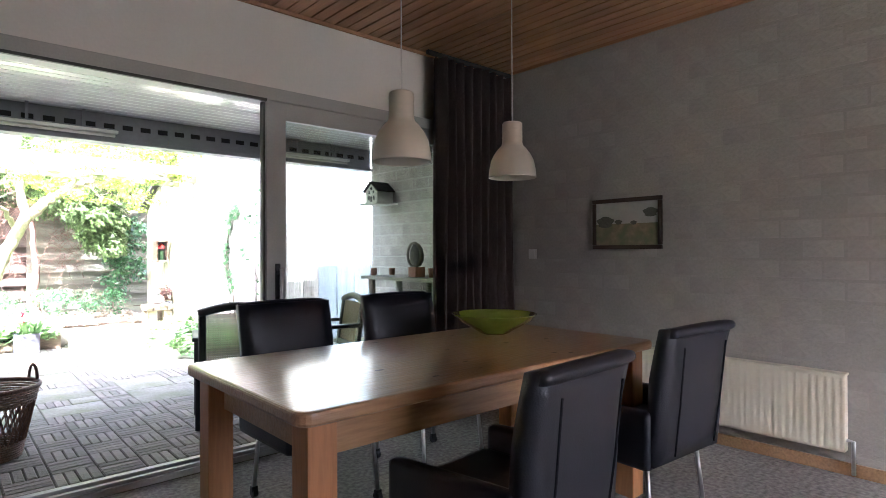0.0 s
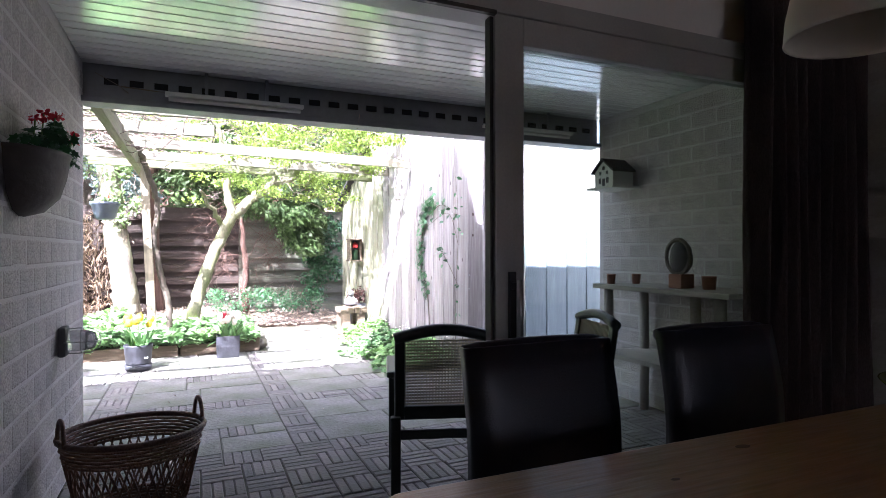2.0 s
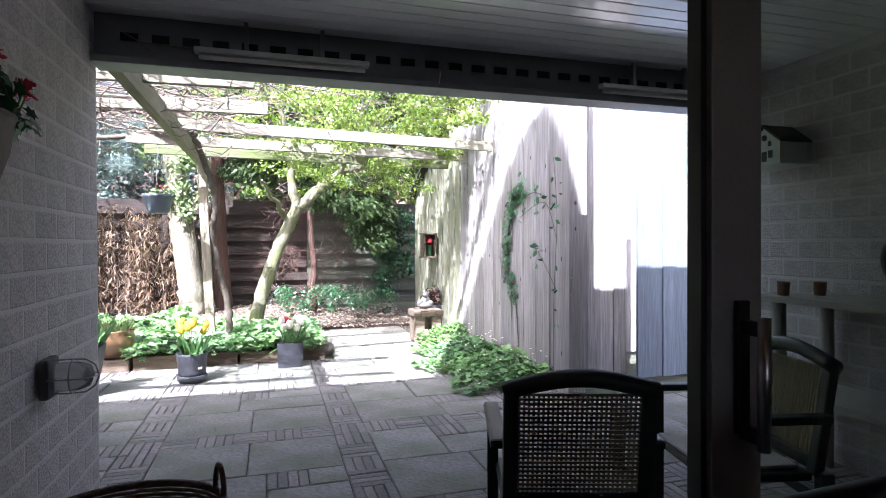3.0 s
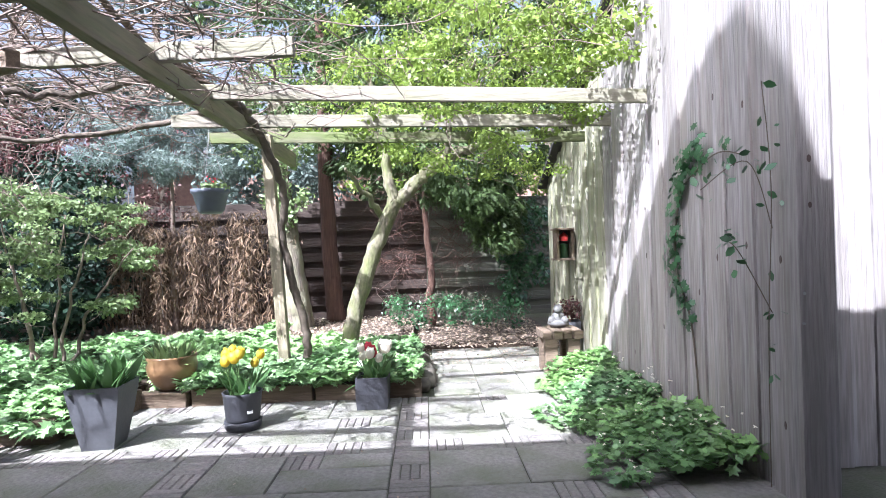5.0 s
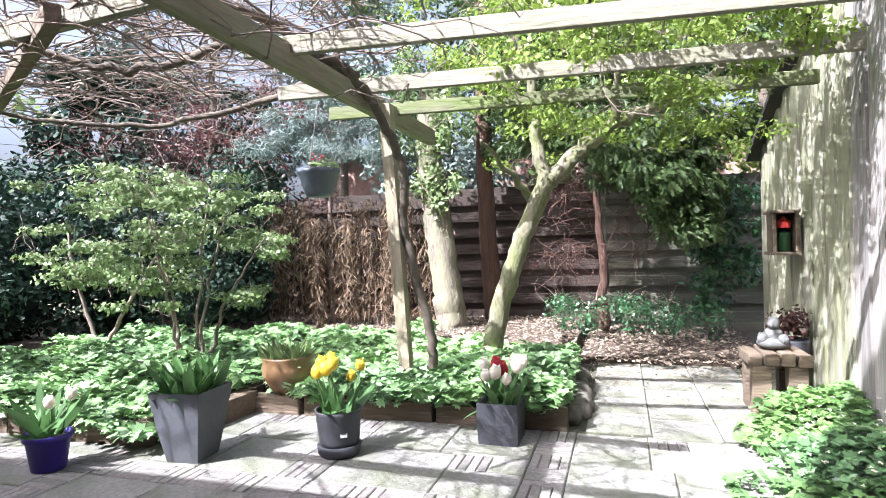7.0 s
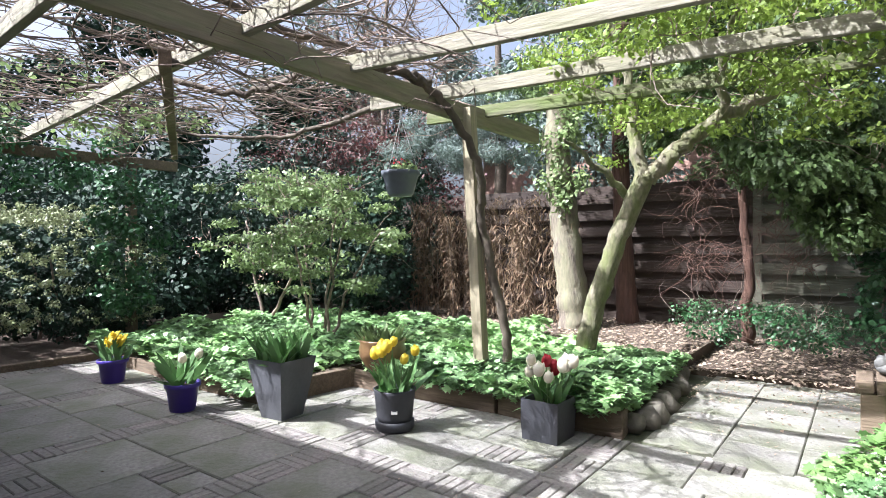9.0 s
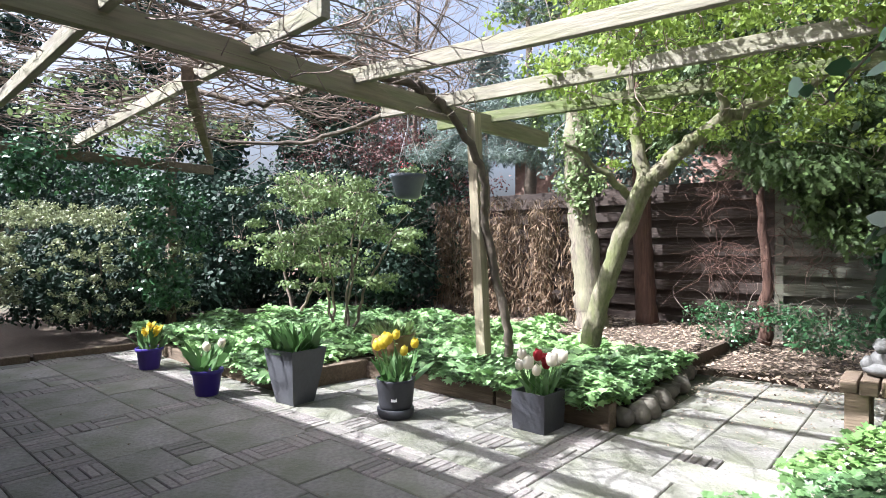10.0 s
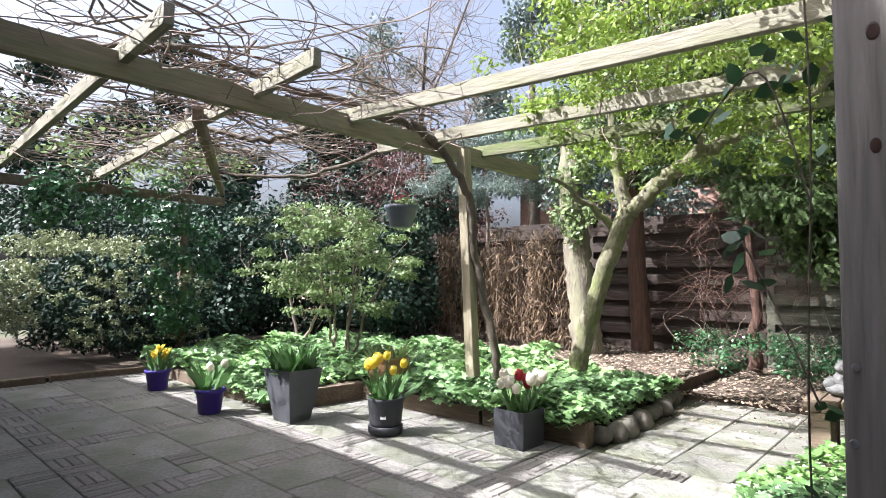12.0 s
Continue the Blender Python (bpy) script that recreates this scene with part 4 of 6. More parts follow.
# ---- lamps, bowl, curtain, radiator, picture ----
def pendant(x, y, top, group):
    p = thing("pendant_lamp", (x, y, top - 0.345 + 0.012), "cream bell-shaped pendant lamp hanging over the table", "lamp", group)
    out = [(0.0, 0.312), (0.05, 0.312), (0.056, 0.304), (0.057, 0.195), (0.062, 0.18), (0.082, 0.16), (0.103, 0.13), (0.120, 0.095), (0.130, 0.045), (0.133, 0.008), (0.134, 0.0)]
    inn = [(r - 0.004, z) for r, z in out[:0:-1]]
    part("shade", lathe(bmesh.new(), out + inn, 40), M_lamp, p, smooth=True)
    part("cord", tube(bmesh.new(), [(0, 0, 0.31), (0, 0, ZC - 0.01 - (top - 0.345))], 0.0035, 6), M_cord, p, "thin white cord")
    part("bulb", lathe(bmesh.new(), [(0.0, 0.06), (0.02, 0.065), (0.03, 0.09), (0.024, 0.13), (0.013, 0.16), (0.013, 0.2)], 16), M_switch, p, smooth=True)
    part("ceiling_rose", lathe(bmesh.new(), [(0.0, ZC - 0.05 - top + 0.345), (0.03, ZC - 0.05 - top + 0.345), (0.045, ZC - 0.008 - top + 0.345)], 20), M_lamp, p, smooth=True)


pendant(1.33, 1.60, 1.965, "pendant lamps over the table")
pendant(2.20, 1.71, 1.978, "pendant lamps over the table")
bo = obj_from("bowl", lathe(bmesh.new(), [(0.0, 0.004), (0.07, 0.0), (0.085, 0.008), (0.13, 0.035), (0.19, 0.07), (0.228, 0.105), (0.232, 0.11), (0.226, 0.11), (0.186, 0.077), (0.125, 0.043), (0.07, 0.018), (0.0, 0.014)], 48), M_bowl, True)
bo.matrix_basis = pose(2.07, 1.73, 0.781)
tagged(bo, "wide translucent green glass bowl standing on the table", "bowl")

cu = thing("curtain", (0, 0, 0), "dark brown floor-length curtain drawn beside the window", "curtain")
bm = bmesh.new()
cols = []
for i in range(111):
    u = i / 110
    x = 2.58 + 0.84 * u
    y = 2.80 + 0.045 * math.sin(u * 2 * math.pi * 9.0 + 0.7 * math.sin(u * 11)) + 0.012 * math.sin(u * 60)
    cols.append([bm.verts.new((x + 0.012 * math.sin(z * 2.1 + i * 0.3) * (2.7 - z) / 2.7, y + 0.01 * math.sin(z * 1.7 + i * 0.1), z)) for z in np.linspace(0.02, 2.70, 14)])
for a, b in zip(cols, cols[1:]):
    for k in range(13):
        bm.faces.new((a[k], b[k], b[k + 1], a[k + 1]))
bmesh.ops.solidify(bm, geom=bm.faces[:], thickness=0.003)
part("cloth", bm, M_curtain, cu, smooth=True)
part("rail", boxes(((2.5, 2.79, 2.705), (3.45, 2.82, 2.735)), bevel=0.003), M_alu_dark, cu)

ra = thing("radiator", (3.43, 1.06, 0.14), "cream panel radiator hung on the wall", "radiator")
bm = bmesh.new()
n = 33
ring = []
for i in range(n * 4 + 1):
    yy = -0.62 + 1.24 * i / (n * 4)
    xx = -0.003 if i % 4 in (0, 3) else 0.0
    ring.append([bm.verts.new((xx - 0.01, yy, 0.015)), bm.verts.new((xx - 0.01, yy, 0.40))])
for a, b in zip(ring, ring[1:]):
    bm.faces.new((a[0], b[0], b[1], a[1]))
part("front_panel", bm, M_rad, ra)
part("casing", boxes(((-0.008, -0.63, 0.0), (0.055, 0.63, 0.415)), bevel=0.006), M_rad, ra)
part("top_grille", boxes(((-0.025, -0.635, 0.412), (0.058, 0.635, 0.425)), bevel=0.003), M_rad, ra)
part("valve", tube(bmesh.new(), [(0.03, -0.66, -0.12), (0.03, -0.66, 0.06), (0.03, -0.62, 0.06)], 0.011, 10), M_metal, ra, "pipe and valve", True)
for q in (-0.3, 0.26):
    part("bracket", boxes(((0.055, q, 0.1), (0.078, q + 0.04, 0.3))), M_rad, ra)

pi = thing("picture", (XE - 0.004, 1.765, 1.43), "small landscape painting in a dark wooden frame", "picture")
part("frame", boxes(((-0.022, -0.275, 0.155), (-0.002, 0.275, 0.185)), ((-0.022, -0.275, -0.185), (-0.002, 0.275, -0.155)), ((-0.022, -0.275, -0.155), (-0.002, -0.247, 0.155)), ((-0.022, 0.247, -0.155), (-0.002, 0.275, 0.155)), bevel=0.004), M_frame_wood, pi)
cv = part("canvas", boxes(((-0.010, -0.247, 0.0), (-0.003, 0.247, 0.155))), M_pic_sky, pi, "painted hazy sky")
part("field", boxes(((-0.0105, -0.247, -0.155), (-0.003, 0.247, 0.0))), M_pic_land, cv, "painted field")
for y, z, r in ((0.17, 0.015, 0.07), (0.06, 0.012, 0.03), (-0.19, 0.075, 0.055), (-0.06, 0.005, 0.025)):
    bm = bmesh.new()
    bm.faces.new([bm.verts.new((-0.0118, y + r * (1 + 0.2 * math.sin(5 * a)) * math.cos(a), max(-0.15, min(0.15, z + 0.6 * r * math.sin(a))))) for a in np.linspace(0, 2 * math.pi, 16, endpoint=False)])
    part("painted_tree", bm, M_pic_tree, cv, "painted trees")
sw = thing("light_switch", (XE - 0.004, 2.63, 1.21), "white light switch on the brick wall", "switch")
part("plate", boxes(((-0.012, -0.04, -0.04), (-0.001, 0.04, 0.04)), bevel=0.003), M_switch, sw)
part("rocker", boxes(((-0.018, -0.028, -0.028), (-0.0125, 0.028, 0.028)), bevel=0.003), M_switch, sw)


# ---- terrace things ----
def garden_chair():
    """Faces +y; its back stands at y = 0."""
    c = thing("garden_chair", (0, 0, 0), "dark green plastic garden armchair with woven cane-look panels", "chair", "garden chairs on the terrace")
    bk = Matrix.Translation((0, 0.0, 0.40)) @ Matrix.Rotation(radians(9), 4, "X")
    back = part("back_frame", box(box(box(bmesh.new(), (-0.245, -0.02, 0.0), (-0.195, 0.02, 0.43), 0.01, bk), (0.195, -0.02, 0.0), (0.245, 0.02, 0.43), 0.01, bk), (-0.2, -0.018, 0.02), (0.2, 0.018, 0.07), 0.008, bk), M_chairplastic, c)
    arc = [bk @ Vector((-0.245 + 0.49 * k / 12, 0, 0.415 + 0.045 * math.sin(math.pi * k / 12))) for k in range(13)]
    part("top_rail", tube(bmesh.new(), arc, 0.03, 8), M_chairplastic, c, smooth=True)
    bm = bmesh.new()
    for i in range(22):
        z = 0.075 + 0.325 * i / 21
        box(bm, (-0.196, -0.004, z), (0.196, 0.002, z + 0.0085), 0, bk)
    for i in range(26):
        x = -0.193 + 0.386 * i / 25
        box(bm, (x - 0.0035, -0.002, 0.07), (x + 0.0035, 0.005, 0.405), 0, bk)
    tagged(part("woven_back", bm, M_cane, back, "beige woven back panel"), kind="stuff")
    part("seat", boxes(((-0.24, 0.02, 0.385), (0.24, 0.42, 0.42)), bevel=0.012), M_chairplastic, c)
    part("cushion", boxes(((-0.20, 0.05, 0.421), (0.20, 0.41, 0.436)), bevel=0.005), M_seatlight, c, "pale seat panel")
    part("back_stretcher", boxes(((-0.22, -0.025, 0.30), (0.22, 0.005, 0.345)), bevel=0.008), M_chairplastic, c)
    for sx in (-1, 1):
        part("leg", box(bmesh.new(), (sx * 0.24 - 0.025, -0.05, 0.0), (sx * 0.24 + 0.025, 0.0, 0.42), 0.008), M_chairplastic, c)
        part("leg", box(bmesh.new(), (sx * 0.25 - 0.022, 0.37, 0.0), (sx * 0.25 + 0.022, 0.42, 0.62), 0.008), M_chairplastic, c)
        part("armrest", box(bmesh.new(), (sx * 0.255 - 0.03, -0.03, 0.61), (sx * 0.255 + 0.03, 0.43, 0.642), 0.012), M_chairplastic, c)
    return c


gc = garden_chair()
gc.matrix_basis = pose(1.37, 3.60, 0, 0, 0, -18)
copy_thing(gc, pose(2.42, 3.80, 0, 0, 0, 78))

# wicker basket
ba = thing("wicker_basket", (-0.035, 3.93, 0), "brown openwork wicker basket with two loop handles on the paving", "basket")

ba.matrix_basis = pose(-0.035, 3.93, 0) @ Matrix.Diagonal((0.86, 0.86, 1, 1))


def ring_pts(r, z, n=40, q=0.86):
    return [(r * math.cos(2 * math.pi * k / n), r * q * math.sin(2 * math.pi * k / n), z) for k in range(n + 1)]


def bask_r(z):
    return 0.235 + 0.105 * (z / 0.42) ** 1.1


for name, z0, z1 in (("base_band", 0.01, 0.11), ("rim_band", 0.33, 0.42)):
    bm = bmesh.new()
    nrow = int((z1 - z0) / 0.0135)
    for i in range(nrow):
        z = z0 + (z1 - z0) * i / nrow
        pts = [Vector((x * (1 + 0.012 * (-1) ** (k + i)), y * (1 + 0.012 * (-1) ** (k + i)), zz)) for k, (x, y, zz) in enumerate(ring_pts(bask_r(z), z, 44))]
        tube(bm, pts, 0.0075, 5, False)
    tagged(part(name, bm, M_wicker, ba, smooth=True), kind="stuff")
bm = bmesh.new()
for k in range(44):
    for s in (-1, 1):
        a0, a1 = 2 * math.pi * k / 44, 2 * math.pi * (k + s * 2.2) / 44
        pts = []
        for j in range(6):
            z = 0.10 + 0.24 * j / 5
            a = a0 + (a1 - a0) * j / 5
            r = bask_r(z) + 0.004 * s
            pts.append((r * math.cos(a), 0.86 * r * math.sin(a), z))
        tube(bm, pts, 0.006, 4, False)
tagged(part("lattice", bm, M_wicker, ba, "open crossed lattice"), kind="stuff")
part("rim", tube(bmesh.new(), ring_pts(bask_r(0.42) + 0.005, 0.425), 0.014, 8, False), M_wicker, ba, smooth=True)
part("bottom", lathe(bmesh.new(), [(0.0, 0.004), (0.235, 0.004), (0.235, 0.016), (0.0, 0.016)], 32, (1, 0.86)), M_wicker, ba)
for s, a in ((1, 22), (-1, 205)):
    ca, sa = math.cos(radians(a)), math.sin(radians(a))
    tx, ty = -sa, ca
    r = bask_r(0.42)
    pts = [(r * ca + tx * 0.055 * math.cos(q), 0.86 * r * sa + ty * 0.055 * math.cos(q), 0.42 + 0.105 * math.sin(q)) for q in np.linspace(0, math.pi, 12)]
    part("handle", tube(bmesh.new(), pts, 0.011, 7), M_wicker, ba, smooth=True)


def flowers(parent, n, spread, height, petal_mats, seed, kind="tulip", leaf_n=14, leaf_len=0.2, z=0.0, leaf_mat=None, upright=1.0):
    """Leaves, stems and blooms rising from a pot; each bloom is its own part."""
    g = np.random.default_rng(seed)
    p = np.column_stack([g.uniform(-spread, spread, leaf_n), g.uniform(-spread, spread, leaf_n), np.full(leaf_n, z)])
    dr = np.column_stack([upright * (p[:, :2] * 3.0 / max(spread, 1e-3) * 0.12 + g.normal(size=(leaf_n, 2)) * 0.22), np.ones(leaf_n)])
    nm = np.column_stack([-dr[:, :2] + g.normal(size=(leaf_n, 2)) * 0.8, np.full(leaf_n, 0.35)])
    foliage("leaves", p, nm, leaf_len * (0.7 + 0.6 * g.random(leaf_n)), leaf_mat or M_leaf_tulip, parent, "blade", dr)
    for i in range(n):
        x, y = g.uniform(-spread, spread, 2) * 0.9
        hgt = z + height * (0.75 + 0.4 * g.random())
        tip = Vector((x * 1.7, y * 1.7, hgt))
        stem = part("stem", tube(bmesh.new(), curve_points([(x, y, z), (x * 1.3, y * 1.3, z + 0.5 * (hgt - z)), tip], 4), 0.0035, 5), M_stemg, parent)
        mt = petal_mats[i % len(petal_mats)]
        if kind == "tulip":
            bm = lathe(bmesh.new(), [(0.006, 0.0), (0.020, 0.008), (0.027, 0.025), (0.025, 0.045), (0.016, 0.062), (0.012, 0.058), (0.0, 0.03)], 9)
            for v in bm.verts:
                if v.co.z > 0.05:
                    v.co.z += 0.006 * math.sin(3 * math.atan2(v.co.y, v.co.x))
        else:
            bm = lathe(bmesh.new(), [(0.004, 0.0), (0.035, 0.004), (0.034, 0.010), (0.014, 0.014), (0.015, 0.034), (0.018, 0.036), (0.010, 0.02), (0.0, 0.018)], 12)
            for v in bm.verts:
                rr = math.hypot(v.co.x, v.co.y)
                if rr > 0.03:
                    f = 1 + 0.22 * math.cos(6 * math.atan2(v.co.y, v.co.x))
                    v.co.x *= f
                    v.co.y *= f
            bmesh.ops.rotate(bm, verts=bm.verts, matrix=Matrix.Rotation(radians(60), 3, "X"))
        s = 1.05 + 0.4 * g.random()
        bmesh.ops.scale(bm, vec=(s, s, s), verts=bm.verts)
        bmesh.ops.rotate(bm, verts=bm.verts, matrix=Matrix.Rotation(g.uniform(-0.35, 0.35), 3, "X") @ Matrix.Rotation(g.uniform(-0.35, 0.35), 3, "Y"))
        bmesh.ops.translate(bm, vec=tip, verts=bm.verts)
        part("bloom", bm, mt, stem, smooth=True)


# wall planter and caged lamp on the brick wall
wp = thing("wall_planter", (-0.408, 3.68, 1.38), "half-round grey wall planter with red geraniums on the brick wall", "planter")
bm = bmesh.new()
prof = [(0.02, 0.0), (0.10, 0.02), (0.17, 0.08), (0.20, 0.16), (0.215, 0.235), (0.225, 0.25), (0.205, 0.25), (0.195, 0.2), (0.0, 0.2)]
rg = []
for r, z in prof:
    rg.append([bm.verts.new((0.75 * r * math.sin(math.pi * k / 24) * (1 + (0.018 if k % 2 else 0)), 1.12 * r * math.cos(math.pi * k / 24), z)) for k in range(25)])
for a, b in zip(rg, rg[1:]):
    for k in range(24):
        bm.faces.new((a[k], b[k], b[k + 1], a[k + 1]))
part("bowl", bm, M_darkpot, wp, smooth=True)
p, nm = cloud([(0.07, -0.12, 0.28), (0.08, 0.0, 0.31), (0.09, 0.1, 0.28), (0.12, 0.17, 0.27), (0.1, 0.05, 0.34)], 150, (0.07, 0.07, 0.06))
foliage("leaves", p, nm, 0.035 + 0.02 * rng.random(len(p)), M_leaf_ivy, wp, "lobed")
for q in ((0.09, -0.06, 0.40), (0.11, 0.03, 0.41), (0.15, 0.16, 0.36), (0.10, 0.08, 0.42), (0.14, 0.19, 0.33), (0.07, -0.1, 0.37)):
    st = part("stem", tube(bmesh.new(), [(q[0] * 0.8, q[1] * 0.8, 0.22), q], 0.003, 5), M_stemg, wp)
    pp, nn = cloud([q], 16, (0.022, 0.022, 0.018))
    tagged(foliage("bloom", pp, nn, 0.02 + 0.008 * rng.random(16), M_petal_r, st), kind="stuff")
wl = thing("wall_lamp", (-0.408, 4.40, 0.785), "caged glass bulkhead lamp on the brick wall", "lamp")
R90 = Matrix.Rotation(radians(90), 4, "Y")
part("base", boxes(((0.0, -0.06, -0.075), (0.035, 0.06, 0.075)), bevel=0.012), M_statue, wl)
bm = lathe(bmesh.new(), [(0.052, 0.036), (0.055, 0.06), (0.054, 0.12), (0.04, 0.155), (0.0, 0.17)], 20)
bmesh.ops.transform(bm, matrix=R90, verts=bm.verts)
part("glass", bm, M_clear, wl, smooth=True)
cage = part("cage", tube(bmesh.new(), [tuple(R90 @ Vector((0.064 * math.cos(a), 0.064 * math.sin(a), 0.10))) for a in np.linspace(0, 2 * math.pi, 21)], 0.003, 5, False), M_wire, wl)
for a in (0, 90, 180, 270):
    pts = [R90 @ Vector((r * math.cos(radians(a)), r * math.sin(radians(a)), z)) for r, z in ((0.062, 0.03), (0.065, 0.08), (0.062, 0.14), (0.04, 0.172), (0.0, 0.185))]
    part("bar", tube(bmesh.new(), pts, 0.003, 5), M_wire, cage)

# strip lamps under the beam
for xa, xb in ((0.05, 0.92), (2.35, 3.2)):
    s = thing("strip_lamp", ((xa + xb) / 2, 5.0, 2.2), "white fluorescent strip lamp under the beam, switched off", "lamp", "strip lamps")
    part("tray", boxes(((-(xb - xa) / 2, -0.03, 0.035), ((xb - xa) / 2, 0.03, 0.06)), bevel=0.004), M_white, s)
    part("tube", tube(bmesh.new(), [(-(xb - xa) / 2 + 0.02, 0, 0.018), ((xb - xa) / 2 - 0.02, 0, 0.018)], 0.014, 10), M_switch, s, smooth=True)
    for q in (-0.2, 0.18):
        part("hanger", boxes(((q, -0.01, 0.06), (q + 0.02, 0.01, 0.208))), M_beamgrey, s)

# console bench with ornaments along the east wall
co = thing("console_bench", (3.28, 3.92, 0), "weathered wooden console bench on round posts against the wall", "bench")
part("top", boxes(((-0.24, -0.62, 0.955), (0.24, 0.6, 0.99)), bevel=0.006), M_shelfwood, co)
part("shelf", boxes(((-0.2, -0.58, 0.44), (0.22, 0.56, 0.475)), bevel=0.006), M_shelfwood, co)
for x in (-0.17, 0.18):
    for y in (-0.5, 0.5, 0.0):
        if y or x > 0:
            part("post", tube(bmesh.new(), [(x, y, 0.0), (x + 0.006, y, 0.5), (x, y, 0.955)], 0.036, 12), M_shelfwood, co, smooth=True)
for (x, y, r, hh) in ((3.12, 4.40, 0.033, 0.075), (3.30, 4.33, 0.033, 0.075), (3.25, 3.62, 0.045, 0.085)):
    ob = obj_from("small_pot", lathe(bmesh.new(), [(0.0, 0), (r * 0.85, 0), (r, hh * 0.9), (r * 1.05, hh), (r * 0.9, hh), (r * 0.75, 0.02), (0, 0.02)], 18), M_terra, True)
    ob.matrix_basis = pose(x, y, 0.991)
    tagged(ob, "small brown clay pot on the bench", "pot", "small pots on the bench")
eg = thing("stone_ornament", (3.20, 3.80, 0.991), "egg-shaped stone ornament on a block on the bench", "ornament")
part("block", boxes(((-0.06, -0.055, 0), (0.06, 0.055, 0.095)), bevel=0.006), M_terra, eg)
part("egg", lathe(bmesh.new(), [(0.0, 0.096), (0.045, 0.105), (0.078, 0.15), (0.085, 0.2), (0.07, 0.27), (0.035, 0.315), (0.0, 0.325)], 20, (0.7, 1)), M_statue, eg, smooth=True)
part("ring", tube(bmesh.new(), [(-0.03, 0.1 * math.cos(a), 0.21 + 0.115 * math.sin(a)) for a in np.linspace(0, 2 * math.pi, 25)], 0.013, 8, False), M_stone, eg, smooth=True)

bh = thing("birdhouse", (3.40, 4.70, 1.745), "white wooden birdhouse with a dark gable roof on a wall shelf", "birdhouse")
bm = bmesh.new()
a = [(-0.10, -0.11, 0.022), (-0.10, 0.11, 0.022), (-0.10, 0.11, 0.145), (-0.10, 0.0, 0.235), (-0.10, -0.11, 0.145)]
f0 = [bm.verts.new(p) for p in a]
f1 = [bm.verts.new((0.11, p[1], p[2])) for p in a]
bm.faces.new(f0[::-1])
bm.faces.new(f1)
for k in range(5):
    bm.faces.new((f0[k], f0[(k + 1) % 5], f1[(k + 1) % 5], f1[k]))
body = part("body", bm, M_white, bh)
for s in (-1, 1):
    m = Matrix.Translation((0, 0, 0.25)) @ Matrix.Rotation(radians(-39 * s), 4, "X")
    part("roof", box(bmesh.new(), (-0.125, 0.0 if s > 0 else -0.175, -0.006), (0.12, 0.175 if s > 0 else 0.0, 0.006), 0.002, m), M_darkroof, bh, "dark roof board")
for y, z, w, hh in ((-0.045, 0.05, 0.03, 0.045), (0.045, 0.05, 0.03, 0.045), (0.0, 0.03, 0.035, 0.06), (-0.04, 0.12, 0.022, 0.03), (0.04, 0.12, 0.022, 0.03)):
    part("window", boxes(((-0.1035, y - w / 2, z), (-0.1005, y + w / 2, z + hh))), M_pot_grey, body, "small dark window")
bm = lathe(bmesh.new(), [(0.0, 0.004), (0.018, 0.003), (0.018, 0.0)], 14)
bmesh.ops.transform(bm, matrix=Matrix.Translation((-0.1, 0, 0.175)) @ Matrix.Rotation(radians(-90), 4, "Y"), verts=bm.verts)
part("entrance_hole", bm, M_hole, body)
part("shelf", boxes(((-0.15, -0.16, 0.0), (0.138, 0.16, 0.02)), bevel=0.003), M_white, bh)
cl = obj_from("wall_strip", boxes(((3.525, 3.50, 1.80), (3.538, 3.535, 2.03)), bevel=0.003), M_switch)
tagged(cl, "white strip thermometer on the wall", "thermometer")


# ---- pots along the bed ----
def square_pot(name, loc, rz, b, t, hgt, material, label):
    p = thing(name, loc, label, "planter", rz=rz)
    bm = bmesh.new()
    lv = [(b, 0.0), ((b + t) / 2 * 1.03, hgt * 0.5), (t, hgt), (t - 0.02, hgt), (t - 0.03, hgt - 0.05)]
    rings = [[bm.verts.new((sx * w / 2, sy * w / 2, z)) for sx, sy in ((-1, -1), (1, -1), (1, 1), (-1, 1))] for w, z in lv]
    for r0, r1 in zip(rings, rings[1:]):
        for k in range(4):
            bm.faces.new((r0[k], r0[(k + 1) % 4], r1[(k + 1) % 4], r1[k]))
    bm.faces.new(rings[0][::-1])
    ed = [e for e in bm.edges if len(e.link_faces) == 2 and e.calc_face_angle(0) > 0.5]
    bmesh.ops.bevel(bm, geom=ed, offset=0.004, segments=2, affect="EDGES")
    part("pot", bm, material, p)
    part("soil", boxes(((-t / 2 + 0.02, -t / 2 + 0.02, hgt - 0.06), (t / 2 - 0.02, t / 2 - 0.02, hgt - 0.04))), M_soil, p)
    return p


def round_pot(name, loc, label, prof, soil, material, rz=0.0):
    p = thing(name, loc, label, "planter", rz=rz)
    part("pot", lathe(bmesh.new(), prof, 32), material, p, smooth=True)
    part("soil", lathe(bmesh.new(), [(0, soil[1] + 0.01), (soil[0], soil[1])], 24), M_soil, p)
    return p


